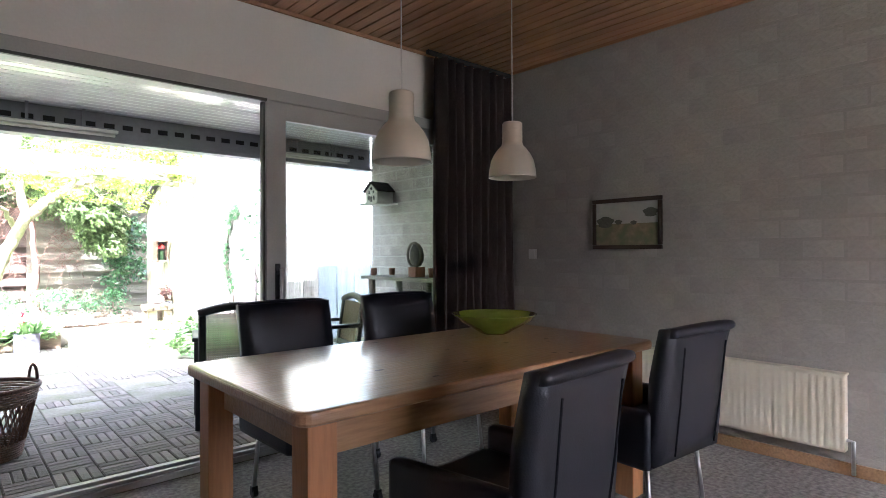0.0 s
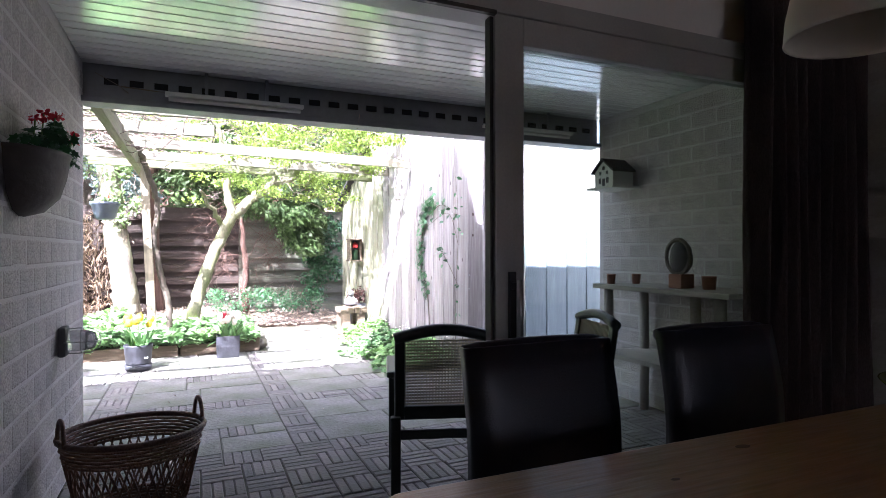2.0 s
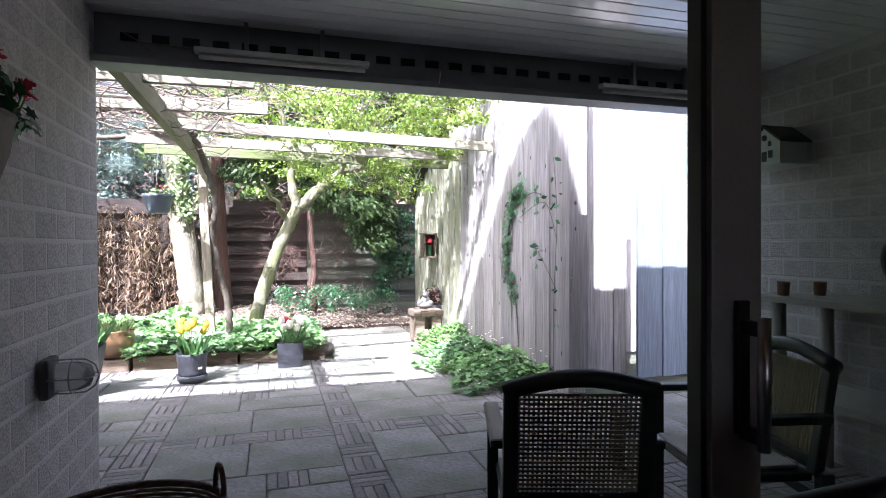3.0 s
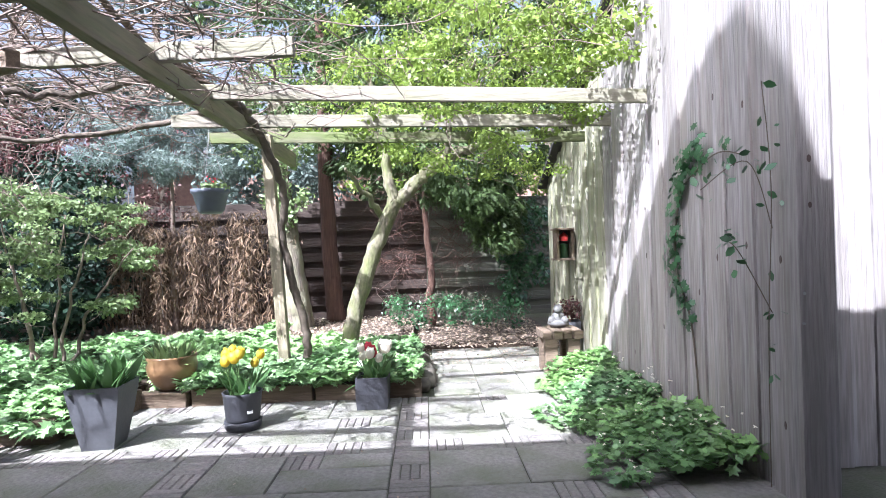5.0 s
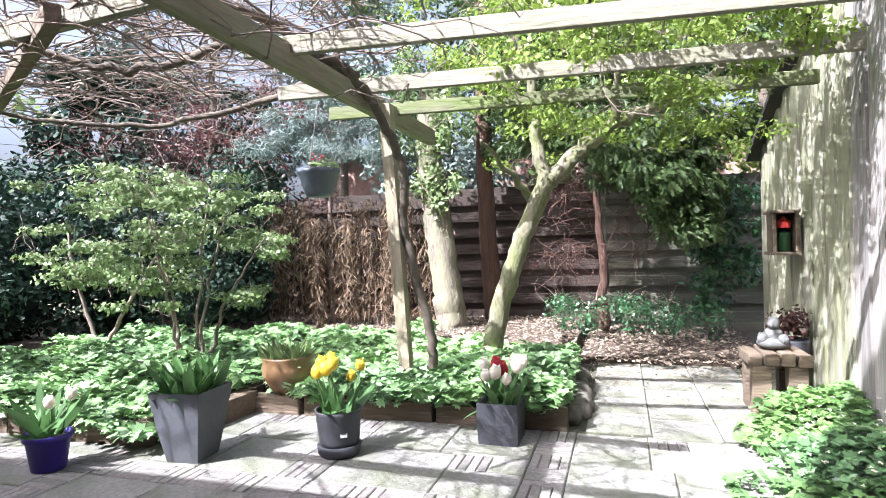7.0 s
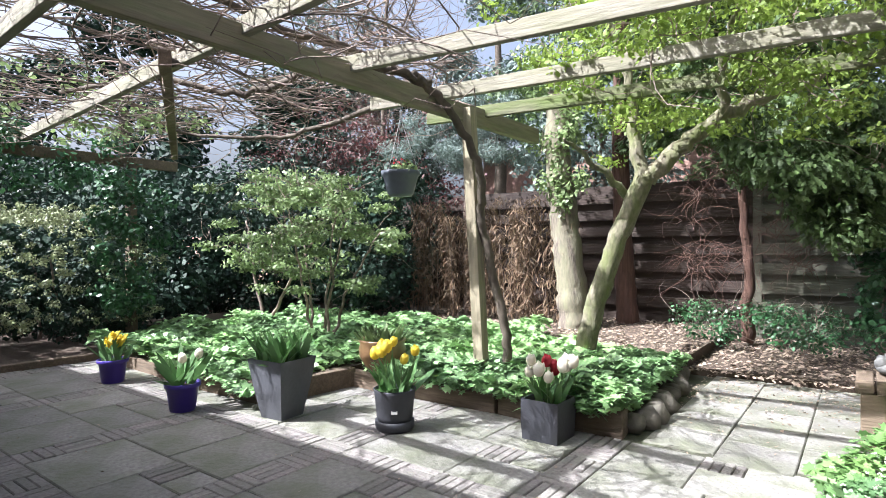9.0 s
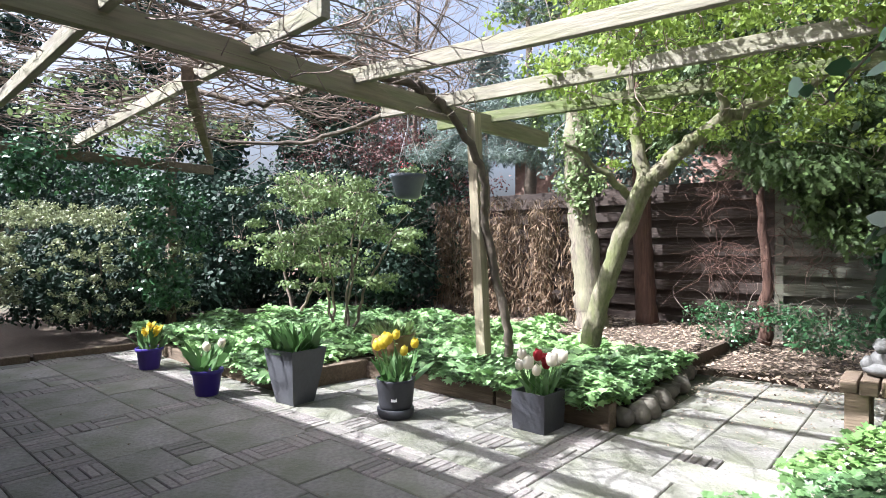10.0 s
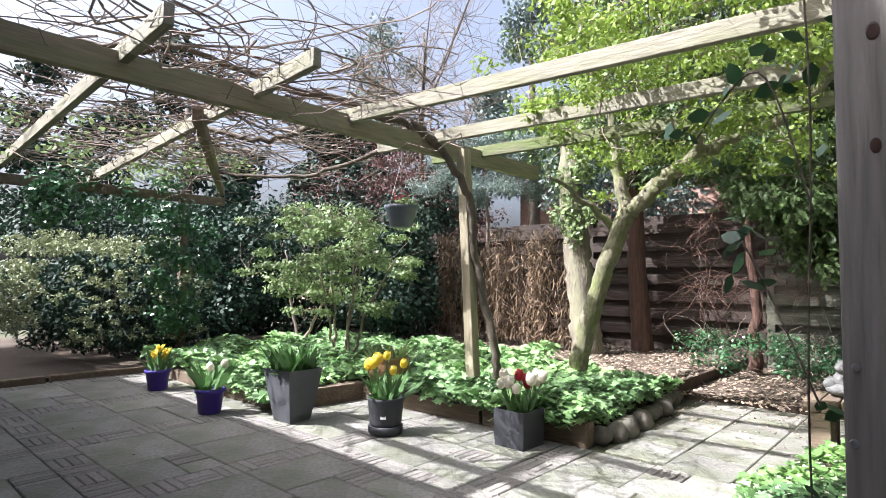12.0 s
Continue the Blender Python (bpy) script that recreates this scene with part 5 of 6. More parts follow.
big = square_pot("tall_planter", (-1.15, 7.44, 0), 5, 0.20, 0.335, 0.42, M_pot_pale, "tall tapering anthracite planter full of tulip leaves on the paving")
flowers(big, 0, 0.115, 0.2, [M_petal_w], 3, leaf_n=95, leaf_len=0.24, z=0.36, upright=0.45)
sq = square_pot("square_planter", (0.59, 8.14, 0), -1, 0.24, 0.252, 0.255, M_pot_grey, "square anthracite planter with white and red tulips on the paving")
flowers(sq, 12, 0.085, 0.20, [M_petal_w, M_petal_w, M_petal_r, M_petal_w], 4, leaf_n=34, leaf_len=0.19, z=0.22)
med = round_pot("round_planter", (-0.31, 7.70, 0), "round anthracite pot with yellow tulips on a saucer", [(0, 0.05), (0.105, 0.05), (0.12, 0.09), (0.135, 0.25), (0.142, 0.27), (0.132, 0.272), (0.125, 0.22)], (0.126, 0.225), M_pot_grey)
part("saucer", lathe(bmesh.new(), [(0, 0), (0.115, 0), (0.128, 0.02), (0.132, 0.065), (0.12, 0.068), (0.1, 0.055)], 32), M_pot_grey, med, smooth=True)
tg = part("plant_label", boxes(((-0.02, -0.004, 0.13), (0.02, 0.0, 0.22)), bevel=0.001), M_tag, med, "white paper plant label")
tg.matrix_basis = pose(0.088, -0.104, 0, -6, 0, 40)
for k in range(3):
    part("print_bar", boxes(((-0.014, -0.0065, 0.15 + 0.02 * k), (0.013, -0.0045, 0.158 + 0.02 * k))), M_pot_grey, tg)
flowers(med, 7, 0.08, 0.26, [M_petal_y], 6, leaf_n=34, leaf_len=0.22, z=0.23)
PURPLE = [(r * 0.88, z * 0.94) for r, z in [(0, 0), (0.095, 0), (0.102, 0.01), (0.128, 0.185), (0.142, 0.19), (0.146, 0.22), (0.136, 0.224), (0.126, 0.19)]]
pp = round_pot("purple_pot", (-1.86, 7.09, 0), "purple plastic pot with budding tulips", PURPLE, (0.112, 0.178), M_pot_purple)
flowers(pp, 2, 0.07, 0.17, [M_petal_w], 8, leaf_n=20, leaf_len=0.25, z=0.19)
pq = round_pot("purple_pot", (-3.21, 7.18, 0), "purple plastic pot with yellow daffodils", PURPLE, (0.112, 0.178), M_pot_purple)
flowers(pq, 6, 0.08, 0.2, [M_petal_y], 9, "daffodil", leaf_n=22, leaf_len=0.24, z=0.19)
br = round_pot("earthenware_pot", (-1.16, 8.50, 0.13), "round brown glazed earthenware pot with grassy leaves", [(0, 0), (0.11, 0), (0.15, 0.05), (0.195, 0.13), (0.205, 0.2), (0.19, 0.245), (0.205, 0.27), (0.20, 0.285), (0.18, 0.27), (0.175, 0.2)], (0.176, 0.235), M_pot_brown)
flowers(br, 0, 0.13, 0.1, [M_petal_y], 10, leaf_n=160, leaf_len=0.16, z=0.22, leaf_mat=M_leaf_s)
hg = round_pot("hanging_pot", (-0.67, 8.18, 1.595), "slate-grey hanging pot with small flowers under a rafter", [(0, 0), (0.085, 0), (0.10, 0.02), (0.135, 0.15), (0.148, 0.16), (0.15, 0.19), (0.138, 0.19), (0.13, 0.15)], (0.13, 0.155), M_pot_hang)
for a in (30, 150, 270):
    part("hanger", tube(bmesh.new(), [(0.14 * math.cos(radians(a)), 0.14 * math.sin(radians(a)), 0.18), (0, 0, 0.60)], 0.0025, 5), M_wire, hg)
part("hook", tube(bmesh.new(), [(0, 0, 0.59), (0, 0, 0.69)], 0.005, 6), M_wire, hg)
p, nm = cloud([(0, 0, 0.2), (0.07, 0, 0.2), (-0.06, 0.05, 0.2)], 130, (0.1, 0.1, 0.06))
foliage("leaves", p, nm, 0.03 + 0.02 * rng.random(len(p)), M_leaf_s, hg)
p, nm = cloud([(0.02, -0.03, 0.25)], 18, (0.09, 0.09, 0.04))
tagged(foliage("bloom", p, nm, 0.018 + 0.008 * rng.random(len(p)), M_petal_r, hg), kind="stuff")

# ---- bed edging ----
ed = tagged(new("bed_edging"), "old timber sleepers and stones edging the bed", kind="structure")
for x0, y0, x1, y1, w, hh in ((-0.95, 8.42, 0.05, 8.44, 0.14, 0.14), (0.62, 8.42, 0.97, 8.46, 0.15, 0.17), (-1.55, 8.42, -0.98, 8.40, 0.13, 0.12), (-1.50, 7.62, -1.42, 8.38, 0.13, 0.16), (-2.75, 7.55, -1.55, 7.58, 0.13, 0.16), (-4.4, 7.62, -2.8, 7.58, 0.13, 0.12), (0.08, 8.44, 0.6, 8.42, 0.14, 0.13), (-4.47, 5.05, -4.50, 6.5, 0.1, 0.07), (-4.50, 6.54, -4.46, 7.55, 0.1, 0.07)):
    L = math.hypot(x1 - x0, y1 - y0)
    m = Matrix.Translation((x0, y0, 0)) @ Matrix.Rotation(math.atan2(y1 - y0, x1 - x0), 4, "Z")
    bm = bmesh.new()
    box(bm, (0, -w / 2, -0.01), (L, w / 2, hh), 0.012, m)
    part("sleeper", bm, M_sleeper, ed)
g = np.random.default_rng(77)
for k in range(15):
    u = k / 14
    bm = bmesh.new()
    bmesh.ops.create_icosphere(bm, subdivisions=2, radius=1.0)
    s = Vector((0.085 + 0.03 * g.random(), 0.075 + 0.03 * g.random(), 0.06 + 0.03 * g.random()))
    for v in bm.verts:
        f = 1 + 0.35 * noise.noise(v.co * 1.5 + Vector((k * 3.1, 0, 0))) + 0.12 * noise.noise(v.co * 4 + Vector((0, k * 2.3, 0)))
        v.co = Vector((v.co.x * s.x * f, v.co.y * s.y * f, v.co.z * s.z * f))
    bmesh.ops.translate(bm, vec=(1.0 + 0.02 * g.normal() - 0.25 * u ** 2.5, 8.6 + 2.0 * u, 0.05), verts=bm.verts)
    part("stone", bm, M_stone, ed, smooth=True)

# ---- log stand with a stone figure, lantern on the shed wall ----
ls = thing("log_stand", (2.38, 9.18, 0), "rough stand of sawn logs by the shed wall", "stand")
for k in range(4):
    x = -0.19 + 0.1 * k
    part("log", box(bmesh.new(), (x - 0.044, -0.20 - 0.03 * (k % 2), 0.346), (x + 0.044, 0.15 + 0.02 * (k % 2), 0.425 + 0.006 * (k % 3)), 0.012), M_sleeper, ls)
for x in (-0.15, 0.07):
    for y in (-0.14, 0.11):
        part("leg", boxes(((x - 0.06, y - 0.05, 0), (x + 0.06, y + 0.05, 0.345)), bevel=0.008), M_sleeper, ls)
bm = bmesh.new()
for c, r in (((0, 0, 0.06), (0.15, 0.11, 0.06)), ((0, 0.01, 0.14), (0.085, 0.07, 0.09)), ((0, -0.01, 0.255), (0.06, 0.07, 0.06)), ((-0.09, -0.03, 0.10), (0.05, 0.06, 0.06)), ((0.09, -0.03, 0.10), (0.05, 0.06, 0.06))):
    res = bmesh.ops.create_icosphere(bm, subdivisions=3, radius=1.0)
    bmesh.ops.transform(bm, matrix=Matrix.Translation(c) @ Matrix.Diagonal((*r, 1)), verts=res["verts"])
for v in bm.verts:
    q = v.co * 16
    v.co *= 1 + 0.10 * noise.noise(q) + 0.05 * noise.noise(q * 2.6)
fg = obj_from("garden_statue", bm, M_statue, True)
fg.matrix_basis = pose(2.34, 9.15, 0.434, 0, 0, -20) @ Matrix.Diagonal((0.72, 0.72, 0.72, 1))
tagged(fg, "weathered grey stone seated garden figure on the logs", "statue")
ln = thing("wall_lantern", (2.735, 10.05, 1.10), "red-brown wooden lantern box on the shed wall", "lantern")
part("frame", boxes(((-0.20, -0.10, 0), (-0.17, 0.10, 0.32)), ((-0.03, -0.10, 0), (0, 0.10, 0.32)), ((-0.22, -0.13, 0.32), (0, 0.12, 0.345)), ((-0.22, -0.13, -0.025), (0, 0.12, 0.0)), bevel=0.004), M_sleeper, ln)
part("back", boxes(((-0.17, 0.08, 0.0), (-0.03, 0.10, 0.32))), M_blackp, ln)
part("glass_light", lathe(bmesh.new(), [(0.0, 0.2), (0.05, 0.2), (0.055, 0.25), (0.0, 0.3)], 16), M_red, ln, "red glass light").matrix_basis = pose(-0.10, -0.02, 0)
part("candle", lathe(bmesh.new(), [(0.0, 0.001), (0.05, 0.001), (0.05, 0.16), (0.0, 0.17)], 16), M_leaf_ivy, ln, "green candle glass").matrix_basis = pose(-0.10, -0.02, 0)
ur = thing("dry_plant", (2.60, 9.75, 0), "dark reddish dry plant in a pot behind the stand", "plant")
part("pot", lathe(bmesh.new(), [(0, 0), (0.1, 0), (0.13, 0.4), (0.12, 0.42), (0.1, 0.38), (0.0, 0.38)], 20), M_pot_grey, ur, smooth=True)
p, nm = cloud([(0, 0, 0.5), (-0.08, -0.05, 0.55), (0.05, 0.05, 0.58)], 260, (0.13, 0.12, 0.1))
foliage("leaves", p, nm, 0.035 + 0.02 * rng.random(len(p)), M_leaf_red, ur)

# ---- climbers ----
iv = thing("ivy", (0, 0, 0), "ivy climbing the shed wall", "climber")
stem = curve_points([(2.735, 7.05, 0.0), (2.74, 7.15, 0.7), (2.735, 7.35, 1.1), (2.74, 7.25, 1.6), (2.735, 7.0, 1.85)], 8)
part("stem", tube(bmesh.new(), stem, 0.006, 6), M_vine, iv)
part("stem", tube(bmesh.new(), curve_points([(2.735, 7.25, 1.6), (2.735, 6.8, 1.75), (2.735, 6.5, 1.7)], 8), 0.004, 6), M_vine, iv)
p, nm = cloud([tuple(q) for q in stem[9:]] + [(2.73, 6.9, 1.78), (2.73, 6.65, 1.73)], 230, (0.04, 0.11, 0.1))
nm[:, 0] -= 1.6
foliage("leaves", p + np.array([-0.03, 0, 0]), nm, 0.03 + 0.035 * rng.random(len(p)), M_leaf_ivy, iv, "lobed")
bb = thing("bramble", (0, 0, 0), "trailing bramble shoots at the end of the shed wall", "climber")
for c in ([(2.68, 6.25, 0.05), (2.66, 6.2, 0.8), (2.68, 6.18, 1.5), (2.66, 6.2, 2.0)], [(2.68, 6.18, 1.3), (2.58, 6.2, 1.62), (2.40, 6.3, 1.5)], [(2.68, 6.2, 0.9), (2.55, 6.25, 1.2), (2.5, 6.3, 1.25)]):
    cp = curve_points(c, 8)
    part("shoot", tube(bmesh.new(), cp, 0.0025, 5), M_vine, bb)
    p, nm = cloud([tuple(q) for q in cp[6:]], 18, (0.07, 0.06, 0.08))
    foliage("leaves", p, nm, 0.03 + 0.035 * rng.random(len(p)), M_leaf_ivy, bb, "oval")

vi = thing("wisteria", (0, 0, 0), "old twisted wisteria with bare shoots over the pergola", "climber")
limb(vi, [(-0.12, 8.75, 0.0), (-0.05, 8.72, 0.45), (-0.14, 8.68, 0.95), (-0.22, 8.62, 1.4), (-0.17, 8.52, 1.8), (-0.28, 8.3, 2.2), (-0.36, 8.0, 2.42)], 0.04, 0.03, M_vine, "trunk", 12, wob=0.006)
limb(vi, [(-0.36, 8.0, 2.42), (-0.8, 7.6, 2.5), (-1.5, 7.4, 2.35), (-2.2, 7.0, 2.5), (-3.2, 6.8, 2.5)], 0.035, 0.018, M_vine)
limb(vi, [(-0.34, 8.1, 2.4), (-0.55, 7.0, 2.5), (-0.5, 6.2, 2.5), (-1.0, 5.6, 2.5)], 0.03, 0.012, M_vine)
limb(vi, [(-0.36, 8.0, 2.42), (-1.2, 8.3, 2.35), (-2.2, 8.1, 2.2), (-3.0, 7.6, 2.3)], 0.03, 0.015, M_vine)


def tangle(parent, n, lo, hi, length, r, seed, rise=0.0):
    """Long bent shoots lying over the rafters."""
    g = np.random.default_rng(seed)
    bm = bmesh.new()
    for _ in range(n):
        p = Vector(lo) + Vector(g.random(3) * (np.array(hi) - np.array(lo)))
        a, turn, climb = g.uniform(0, 2 * math.pi), g.normal() * 0.12, rise * g.random()
        L, pts = length * (0.5 + g.random()), [p.copy()]
        for k in range(11):
            turn += g.normal() * 0.16
            a += turn
            climb += g.normal() * 0.10 - 0.02
            p = p + Vector((math.cos(a), math.sin(a), climb)) * (L / 11)
            p.z = max(p.z, 2.30 - 0.2 * g.random())
            pts.append(p.copy())
        tube(bm, pts, [r * (1.15 - 0.08 * k) for k in range(12)], 5, False)
    return tagged(part("bare_growth", bm, M_twig, parent, "bare bent shoots"), kind="stuff")


tangle(vi, 150, (-4.0, 5.6, 2.38), (0.1, 7.9, 2.5), 1.7, 0.0065, 52)
tangle(vi, 330, (-4.2, 5.5, 2.38), (0.2, 8.3, 2.6), 1.1, 0.0034, 54, 0.35)
tangle(vi, 130, (-1.6, 6.4, 2.4), (-0.1, 8.2, 2.6), 0.9, 0.004, 55, 0.2)
p, nm = cloud(clumps((-4.6, 5.6, 2.3), (-3.0, 8.0, 2.7), 20, 53), 900, (0.25, 0.25, 0.15))
foliage("leaves", p, nm, 0.05 + 0.03 * rng.random(len(p)), M_leaf_s, vi)

fi = thing("evergreen_climber", (0, 0, 0), "dark evergreen climber over the far pergola post and beam", "climber")
limb(fi, [(-4.75, 8.05, 0.0), (-4.73, 8.03, 1.0), (-4.76, 8.0, 2.2)], 0.03, 0.015, M_vine, "stem")
p, nm = cloud(np.vstack([clumps((-5.1, 5.4, 1.7), (-4.6, 8.3, 2.5), 22, 56), clumps((-4.8, 7.6, 0.3), (-4.2, 8.2, 2.1), 24, 57)]), 5200, (0.2, 0.22, 0.18))
foliage("leaves", p, nm, 0.045 + 0.03 * rng.random(len(p)), M_leaf_ivy, fi)

# ---- beyond the garden ----
bt = thing("bare_tree", (0, 0, 0), "tall leafless tree behind the pergola", "tree")
limb(bt, [(-7.0, 14.5, 0), (-6.9, 14.5, 2.0), (-6.6, 14.4, 4.0), (-6.4, 14.3, 7.0)], 0.12, 0.03, M_vine, "trunk")
sp = []
for k in range(9):
    a = k * 0.9
    c = [(-6.7, 14.4, 2.4 + 0.35 * k), (-6.7 + 1.0 * math.cos(a), 14.4 + 0.6 * math.sin(a), 3.6 + 0.4 * k), (-6.7 + 1.9 * math.cos(a), 14.4 + 1.0 * math.sin(a), 5.2 + 0.4 * k)]
    limb(bt, c, 0.03, 0.008, M_vine)
    sp += curve_points(c, 5)[3:]
tagged(twigs(bt, sp, 420, 1.6, M_twig, 61, -0.05, 0.008, "twig_growth", 0.6), kind="stuff")


def far_tree(name, label, x, y, hgt, r, material, seed, n=7000, size=0.14, low=0.28):
    t = thing(name, (0, 0, 0), label, "tree")
    limb(t, [(x, y, -0.1), (x + 0.1, y, hgt * 0.4), (x, y, hgt * 0.8)], 0.22, 0.06, M_vine, "trunk")
    cc = clumps((x - r, y - r, hgt * low), (x + r, y + r, hgt), 60, seed)
    cc = cc[((cc[:, 0] - x) ** 2 + (cc[:, 1] - y) ** 2) < (r * (1.15 - 0.6 * (cc[:, 2] / hgt))) ** 2]
    p, nm = cloud(cc, n, (0.6, 0.6, 0.5))
    foliage("crown", p, nm, size * (0.6 + 0.8 * rng.random(n)), material, t)


far_tree("evergreen_tree", "dark evergreen tree beyond the fence", -10.5, 10.5, 6.5, 2.2, M_leaf_d, 71, 9000)
far_tree("evergreen_tree", "dark evergreen tree beyond the fence", -7.9, 16.5, 5.0, 1.6, M_leaf_d, 72)
far_tree("evergreen_tree", "dark evergreen tree beyond the hedge", -13.0, 8.0, 6.0, 2.5, M_leaf_d, 77, 9000)
far_tree("evergreen_tree", "dark evergreen tree beyond the hedge", -8.6, 13.6, 5.2, 1.8, M_leaf_d, 78, 9000)
far_tree("conifer_tree", "blue-grey conifer beyond the fence", -2.0, 15.5, 7.0, 1.5, M_leaf_blue, 73, 9000, 0.11)
far_tree("conifer_tree", "blue-grey conifer beyond the fence", -4.9, 16.6, 8.5, 2.1, M_leaf_blue, 79, 12000, 0.11, 0.45)
far_tree("conifer_tree", "tall blue-grey conifer beyond the hedge", -9.4, 15.6, 9.0, 1.5, M_leaf_blue, 80, 9000, 0.11, 0.3)
far_tree("conifer_tree", "green conifer beyond the fence", 0.6, 16.0, 7.5, 2.2, M_leaf_c, 74, 9000)
far_tree("leafy_tree", "light green tree beyond the fence", 3.6, 15.2, 6.0, 1.8, M_leaf_y, 75, 6000, 0.09)
far_tree("copper_tree", "copper-leaved tree beyond the hedge", -8.0, 16.5, 6.0, 2.2, M_leaf_red, 76, 6000, 0.1)


def house(name, label, x0, x1, y0, y1, hw, hr, roof_mat, wins):
    h = thing(name, (0, 0, 0), label, "house")
    part("wall", boxes(((x0, y0, 0), (x1, y1, hw))), M_housebrick, h)
    bm = bmesh.new()
    ym = (y0 + y1) / 2
    pts = [(y0 - 0.3, hw - 0.1), (ym, hr), (y1 + 0.3, hw - 0.1)]
    a = [bm.verts.new((x0 - 0.2, yy, zz)) for yy, zz in pts]
    b = [bm.verts.new((x1 + 0.2, yy, zz)) for yy, zz in pts]
    for q in ((a[0], b[0], b[1], a[1]), (a[1], b[1], b[2], a[2]), (a[2], b[2], b[0], a[0]), tuple(a), tuple(b[::-1])):
        bm.faces.new(q)
    roof = part("roof", bm, roof_mat, h)
    yy, zz = y0 - 0.3, hw - 0.1
    st = 9
    for k in range(st):
        u = k / st
        part("tile_course", boxes(((x0 - 0.2, yy + (ym - yy) * u - 0.02, zz + (hr - zz) * u + 0.01), (x1 + 0.2, yy + (ym - yy) * u + 0.06, zz + (hr - zz) * u + 0.06))), roof_mat, roof)
    for xa, za in wins:
        w = part("window", boxes(((xa, y0 - 0.04, za), (xa + 1.2, y0 - 0.01, za + 1.1)), bevel=0.01), M_white, h)
        part("pane", boxes(((xa + 0.08, y0 - 0.055, za + 0.08), (xa + 1.12, y0 - 0.043, za + 1.02))), M_pot_grey, w)


house("brick_house", "brick house with a tiled roof beyond the back fence", -6.2, 9.0, 18.0, 26.0, 3.75, 4.6, M_rooftile, ((5.6, 1.2),))
house("low_house", "low house with a grey corrugated roof beyond the hedge", -22.0, -11.0, 17.0, 23.0, 2.2, 4.0, M_rooftile, ((-18.0, 0.9), (-15.0, 0.9)))


# ---- paving: slabs and bands of small pavers ----
pv = tagged(new("pavement"), "terrace paving of concrete slabs and bands of small clinker pavers", kind="structure")
slab_meshes = {}


def piece(kind, w, d, material):
    key = (kind, round(w, 3), round(d, 3))
    if key not in slab_meshes:
        bm = bmesh.new()
        t = 0.006
        lo = [bm.verts.new((sx * w / 2, sy * d / 2, -0.05)) for sx, sy in ((-1, -1), (1, -1), (1, 1), (-1, 1))]
        mi = [bm.verts.new((sx * w / 2, sy * d / 2, -t)) for sx, sy in ((-1, -1), (1, -1), (1, 1), (-1, 1))]
        hi = [bm.verts.new((sx * (w / 2 - t), sy * (d / 2 - t), 0)) for sx, sy in ((-1, -1), (1, -1), (1, 1), (-1, 1))]
        for a, b in ((lo, mi), (mi, hi)):
            for k in range(4):
                bm.faces.new((a[k], a[(k + 1) % 4], b[(k + 1) % 4], b[k]))
        bm.faces.new(hi)
        me = bpy.data.meshes.new(kind)
        bm.to_mesh(me)
        bm.free()
        me.materials.append(material)
        slab_meshes[key] = me
    return slab_meshes[key]


gp = np.random.default_rng(90)


def slab(xa, xb, ya, yb):
    w, d = xb - xa - 0.007, yb - ya - 0.007
    share("slab", piece("slab", w, d, M_slab), pv, pose((xa + xb) / 2, (ya + yb) / 2, 0.004 * gp.normal() * 0.5, gp.normal() * 0.12, gp.normal() * 0.12, gp.normal() * 0.15))


near_pavers, far_v, far_f = [], [], []


def weave(xa, ya, flip):
    """One block of four pavers, 0.22 m square."""
    for k in range(4):
        if flip:
            cx, cy, w, d = xa + 0.0275 + 0.055 * k, ya + 0.11, 0.0505, 0.213
        else:
            cx, cy, w, d = xa + 0.11, ya + 0.0275 + 0.055 * k, 0.213, 0.0505
        z = 0.0015 * gp.normal()
        if ya < 4.3 and -0.35 < cx < 2.2 and len(near_pavers) < 300:
            near_pavers.append(share("paver", piece("paver", w, d, M_paver), pv, pose(cx, cy, z)))
        else:
            i = len(far_v)
            for ww, dd, zz in ((w, d, -0.05), (w, d, -0.005), (w - 0.009, d - 0.009, 0.0)):
                far_v.extend([(cx - ww / 2, cy - dd / 2, z + zz), (cx + ww / 2, cy - dd / 2, z + zz), (cx + ww / 2, cy + dd / 2, z + zz), (cx - ww / 2, cy + dd / 2, z + zz)])
            far_f.extend([(i + a + k2, i + a + (k2 + 1) % 4, i + a + 4 + (k2 + 1) % 4, i + a + 4 + k2) for a in (0, 4) for k2 in range(4)])
            far_f.append((i + 8, i + 9, i + 10, i + 11))


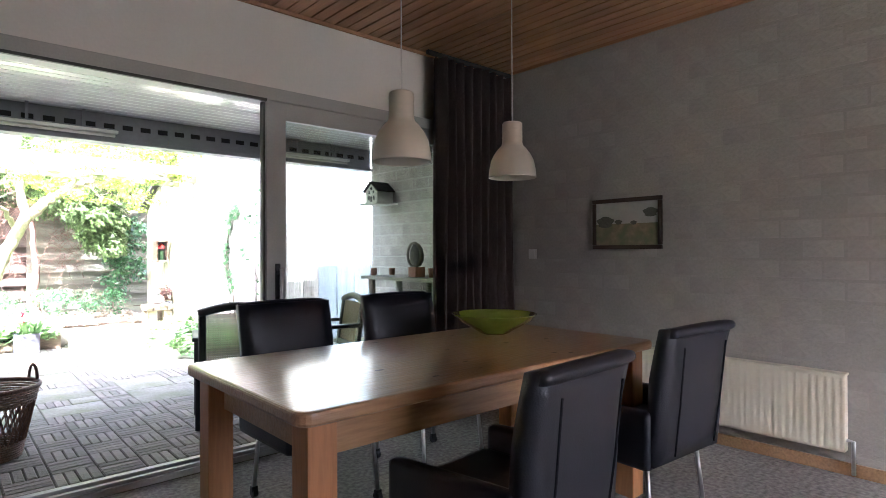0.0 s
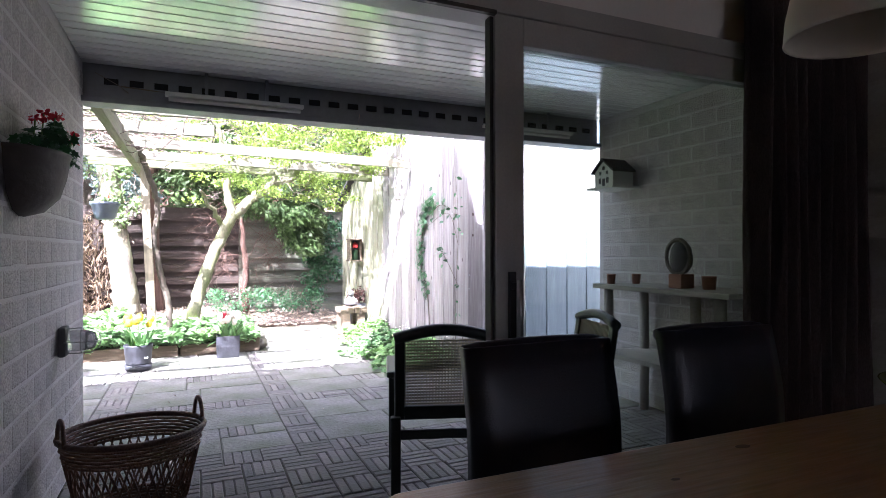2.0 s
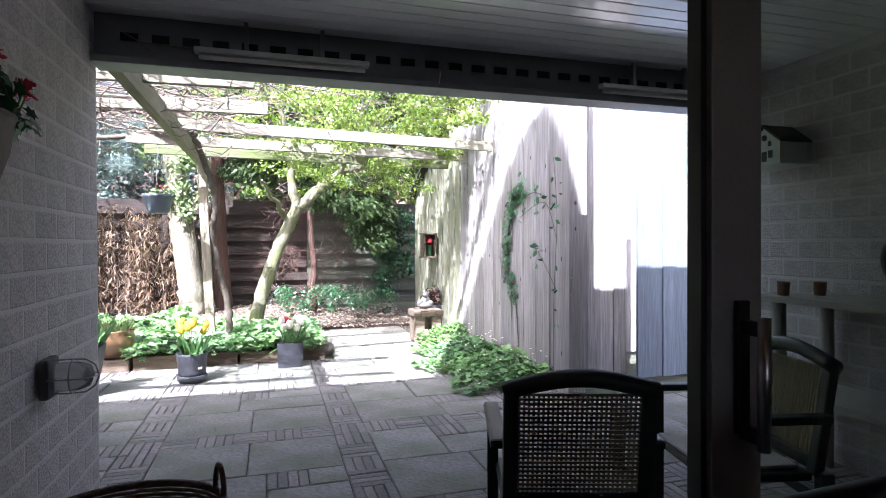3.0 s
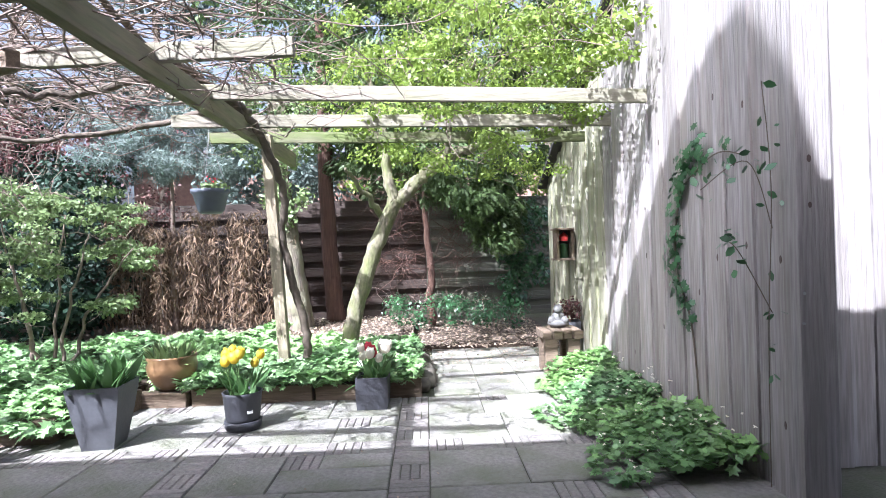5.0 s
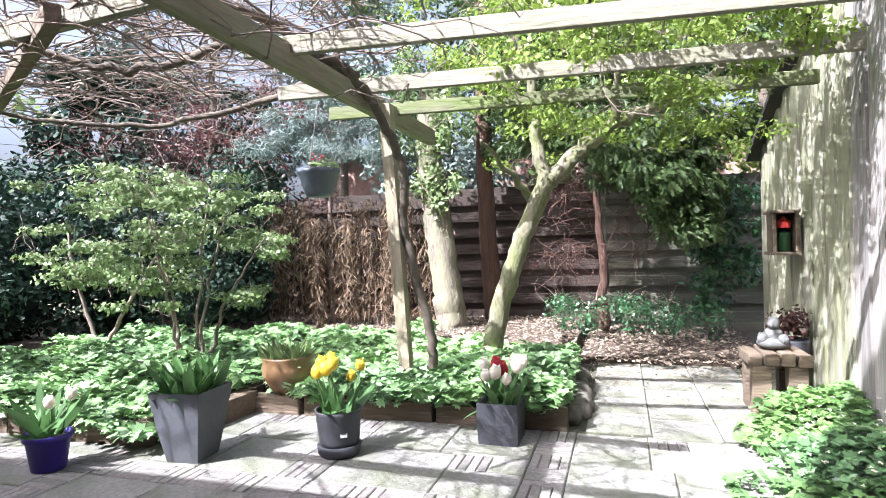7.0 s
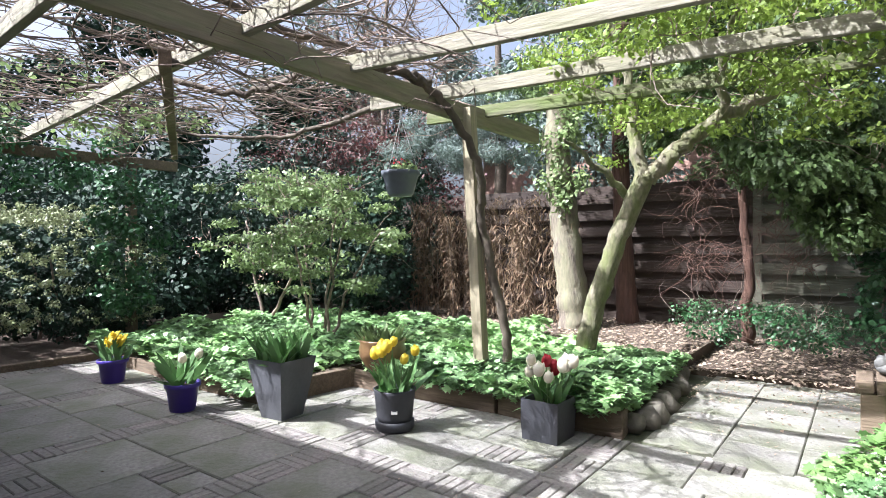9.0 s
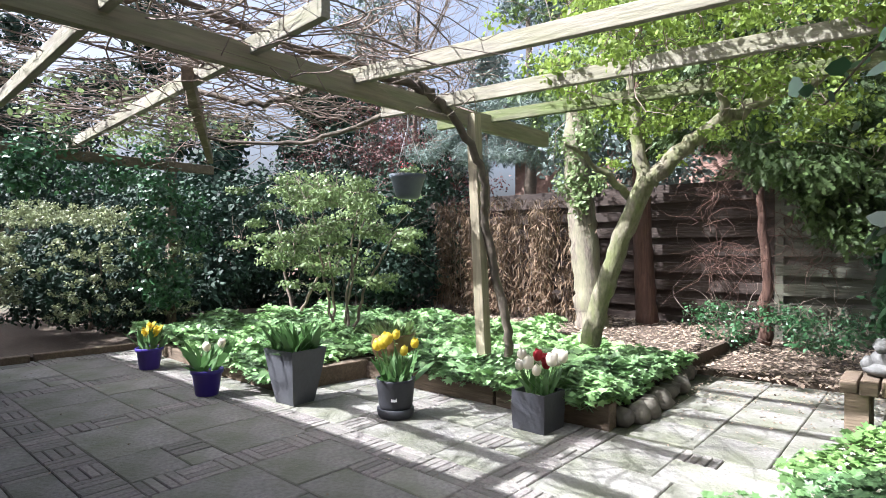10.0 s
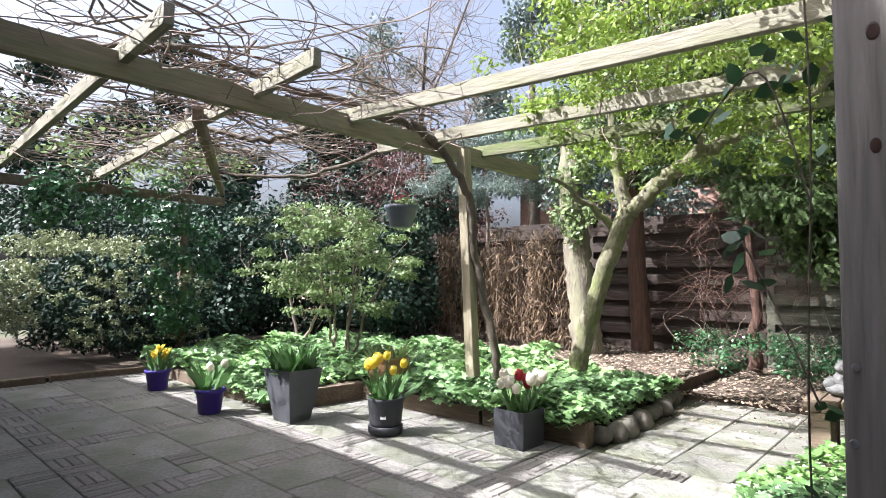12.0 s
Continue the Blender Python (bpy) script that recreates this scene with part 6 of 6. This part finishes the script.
X0, Y0, PER, BAND = -6.99, 4.32, 1.30, 0.22
for i in range(18):
    for j in range(6):
        x, y = -0.41 + 0.22 * i, 3.17 + 0.22 * j
        if x < 3.36:
            weave(x, y, (i + j) % 2)
for i in range(8):
    bx = X0 + i * PER
    for j in range(4):
        by = Y0 + 0.17 + j * PER
        if bx > 2.5 and by > 6.8:
            continue
        for k in range(6):
            if by + BAND * k < 8.35 and bx < 2.6:
                weave(bx, by + k * (PER / 6), (k + j) % 2)
        for k in range(1, 6):
            if by < 8.35 and bx + k * 0.2167 < 2.7:
                weave(bx + k * (PER / 6), by, (k + i) % 2)
        a, b = bx + BAND, by + BAND
        if b > 8.2 or a > 2.6:
            continue
        W = PER - BAND
        if b + W > 8.4:
            rects = ((0, 0.54, 0, 0.54), (0.54, W, 0, 0.54))
        elif i % 2 == j % 2:
            rects = ((0, 0.54, 0, 0.54), (0.54, W, 0, 0.54), (0, 0.43, 0.54, W), (0.43, W, 0.54, 0.86), (0.65, W, 0.86, W))
        else:
            rects = ((0, 0.65, 0, 0.54), (0.65, W, 0, 0.32), (0.87, W, 0.32, 0.54), (0, 0.54, 0.54, W), (0.54, W, 0.54, W))
        for xa, xb, ya, yb in rects:
            if a + xa > 2.6 and b + ya > 5.7:
                continue
            slab(a + xa, a + xb, b + ya, b + yb)
        if b + W <= 8.4:
            q = (0.43, 0.86) if i % 2 == j % 2 else (0.65, 0.32)
            weave(a + q[0], b + q[1], 1)
for i in range(3):
    for j in range(6):
        slab(1.08 + 0.41 * i, 1.49 + 0.41 * i, 8.44 + 0.42 * j - 0.1 * (i % 2), 8.86 + 0.42 * j - 0.1 * (i % 2))
for i in range(6):
    for j in range(3):
        if 2.62 + 0.5 * i < 4.4:
            slab(2.70 + 0.5 * i, 3.20 + 0.5 * i, 4.50 + 0.5 * j + 0.01, 5.0 + 0.5 * j + 0.01)
me = bpy.data.meshes.new("pavers")
me.from_pydata(far_v, [], far_f)
me.materials.append(M_paver)
pb = new("pavers", me)
pb.parent = pv
tagged(pb, "bands of small clinker pavers", kind="stuff")

# leaf litter on the path's end and beds
g = np.random.default_rng(95)
k = 11000
p = np.column_stack([g.uniform(-3.5, 2.7, k), g.uniform(10.4, 12.9, k), np.full(k, 0.18)])
p[:, 2] = np.where(p[:, 0] > 0.85, 0.07, 0.18)
p2 = np.column_stack([g.uniform(1.0, 2.7, 900), 8.6 + 2.3 * g.random(900) ** 0.6, np.full(900, 0.008)])
p3 = np.column_stack([g.uniform(-4.0, 2.7, 260), g.uniform(5.0, 8.4, 260), np.full(260, 0.008)])
p2 = np.vstack([p2, np.column_stack([g.uniform(1.0, 2.5, 900), g.uniform(9.6, 11.2, 900), np.full(900, 0.01)])])
pl = np.vstack([p, p2, p3])
nm = np.column_stack([g.normal(size=(len(pl), 2)) * 0.35, np.ones(len(pl))])
sz = np.concatenate([0.042 * (0.4 + g.random(k)), 0.022 * (0.4 + g.random(1800)), 0.018 * (0.4 + g.random(260))])
tagged(foliage("leaf_litter", pl, nm, sz, M_litter), "fallen brown leaves strewn on soil and paving", "leaf litter", kind="stuff")


# ---- painted bricks of the walls ----
def brick_mesh(name, depth, material, L=0.208, H=0.104):
    bm = bmesh.new()
    c = 0.005
    fr = [bm.verts.new((depth, sy * (L / 2 - c), sz * (H / 2 - c))) for sy, sz in ((-1, -1), (1, -1), (1, 1), (-1, 1))]
    bk = [bm.verts.new((0, sy * L / 2, sz * H / 2)) for sy, sz in ((-1, -1), (1, -1), (1, 1), (-1, 1))]
    bm.faces.new(fr)
    for k in range(4):
        bm.faces.new((bk[k], bk[(k + 1) % 4], fr[(k + 1) % 4], fr[k]))
    bm.normal_update()
    if fr[0].link_faces[0].calc_center_median().x > 0 and bm.faces[:][0].normal.x < 0:
        bmesh.ops.reverse_faces(bm, faces=bm.faces[:])
    me = bpy.data.meshes.new(name)
    bm.to_mesh(me)
    bm.free()
    me.materials.append(material)
    return me


gb = np.random.default_rng(99)


def brick_wall(parent, x, out, y0, y1, z1, me_full, me_half, limit=300):
    made = 0
    rows = int(z1 / 0.118)
    cells = []
    for r in range(rows):
        y = y0
        odd = r % 2
        if odd:
            cells.append((y + 0.0545, r, True))
            y += 0.109
        while y + 0.1 < y1:
            full = y + 0.214 <= y1
            cells.append((y + (0.107 if full else 0.0545), r, not full))
            y += 0.218 if full else 0.109
    cells.sort(key=lambda q: -q[0])
    vs, fs = [], []
    for yc, r, half in cells:
        z = 0.06 + r * 0.118
        m = Matrix.Translation((x + out * 0.0006 * gb.normal(), yc, z)) @ (pose(0, 0, 0, 0, gb.normal() * 0.2, 0 if out > 0 else 180))
        me = me_half if half else me_full
        if made < limit:
            share("brick", me, parent, m)
            made += 1
        else:
            i = len(vs)
            vs += [tuple(m @ v.co) for v in me.vertices]
            fs += [tuple(i + k for k in p.vertices) for p in me.polygons]
    if vs:
        me = bpy.data.meshes.new("bricks")
        me.from_pydata(vs, [], fs)
        me.materials.append(me_full.materials[0])
        ob = new("bricks", me)
        ob.parent = parent
        tagged(ob, "grey painted bricks", kind="stuff")


bo_f, bo_h = brick_mesh("brick", 0.0026, M_brick_out), brick_mesh("brick_half", 0.0026, M_brick_out, 0.099)
bi_f, bi_h = brick_mesh("brick", 0.0010, M_brick_in), brick_mesh("brick_half", 0.0010, M_brick_in, 0.099)
brick_wall(wall_pw, -0.4165, 1, 3.16, 5.125, 2.36, bo_f, bo_h)
brick_wall(wall_pe, 3.5485, -1, 3.16, 5.05, 2.36, bo_f, bo_h)
brick_wall(wall_e, XE + 0.0065, -1, -3.48, 2.96, 2.75, bi_f, bi_h)
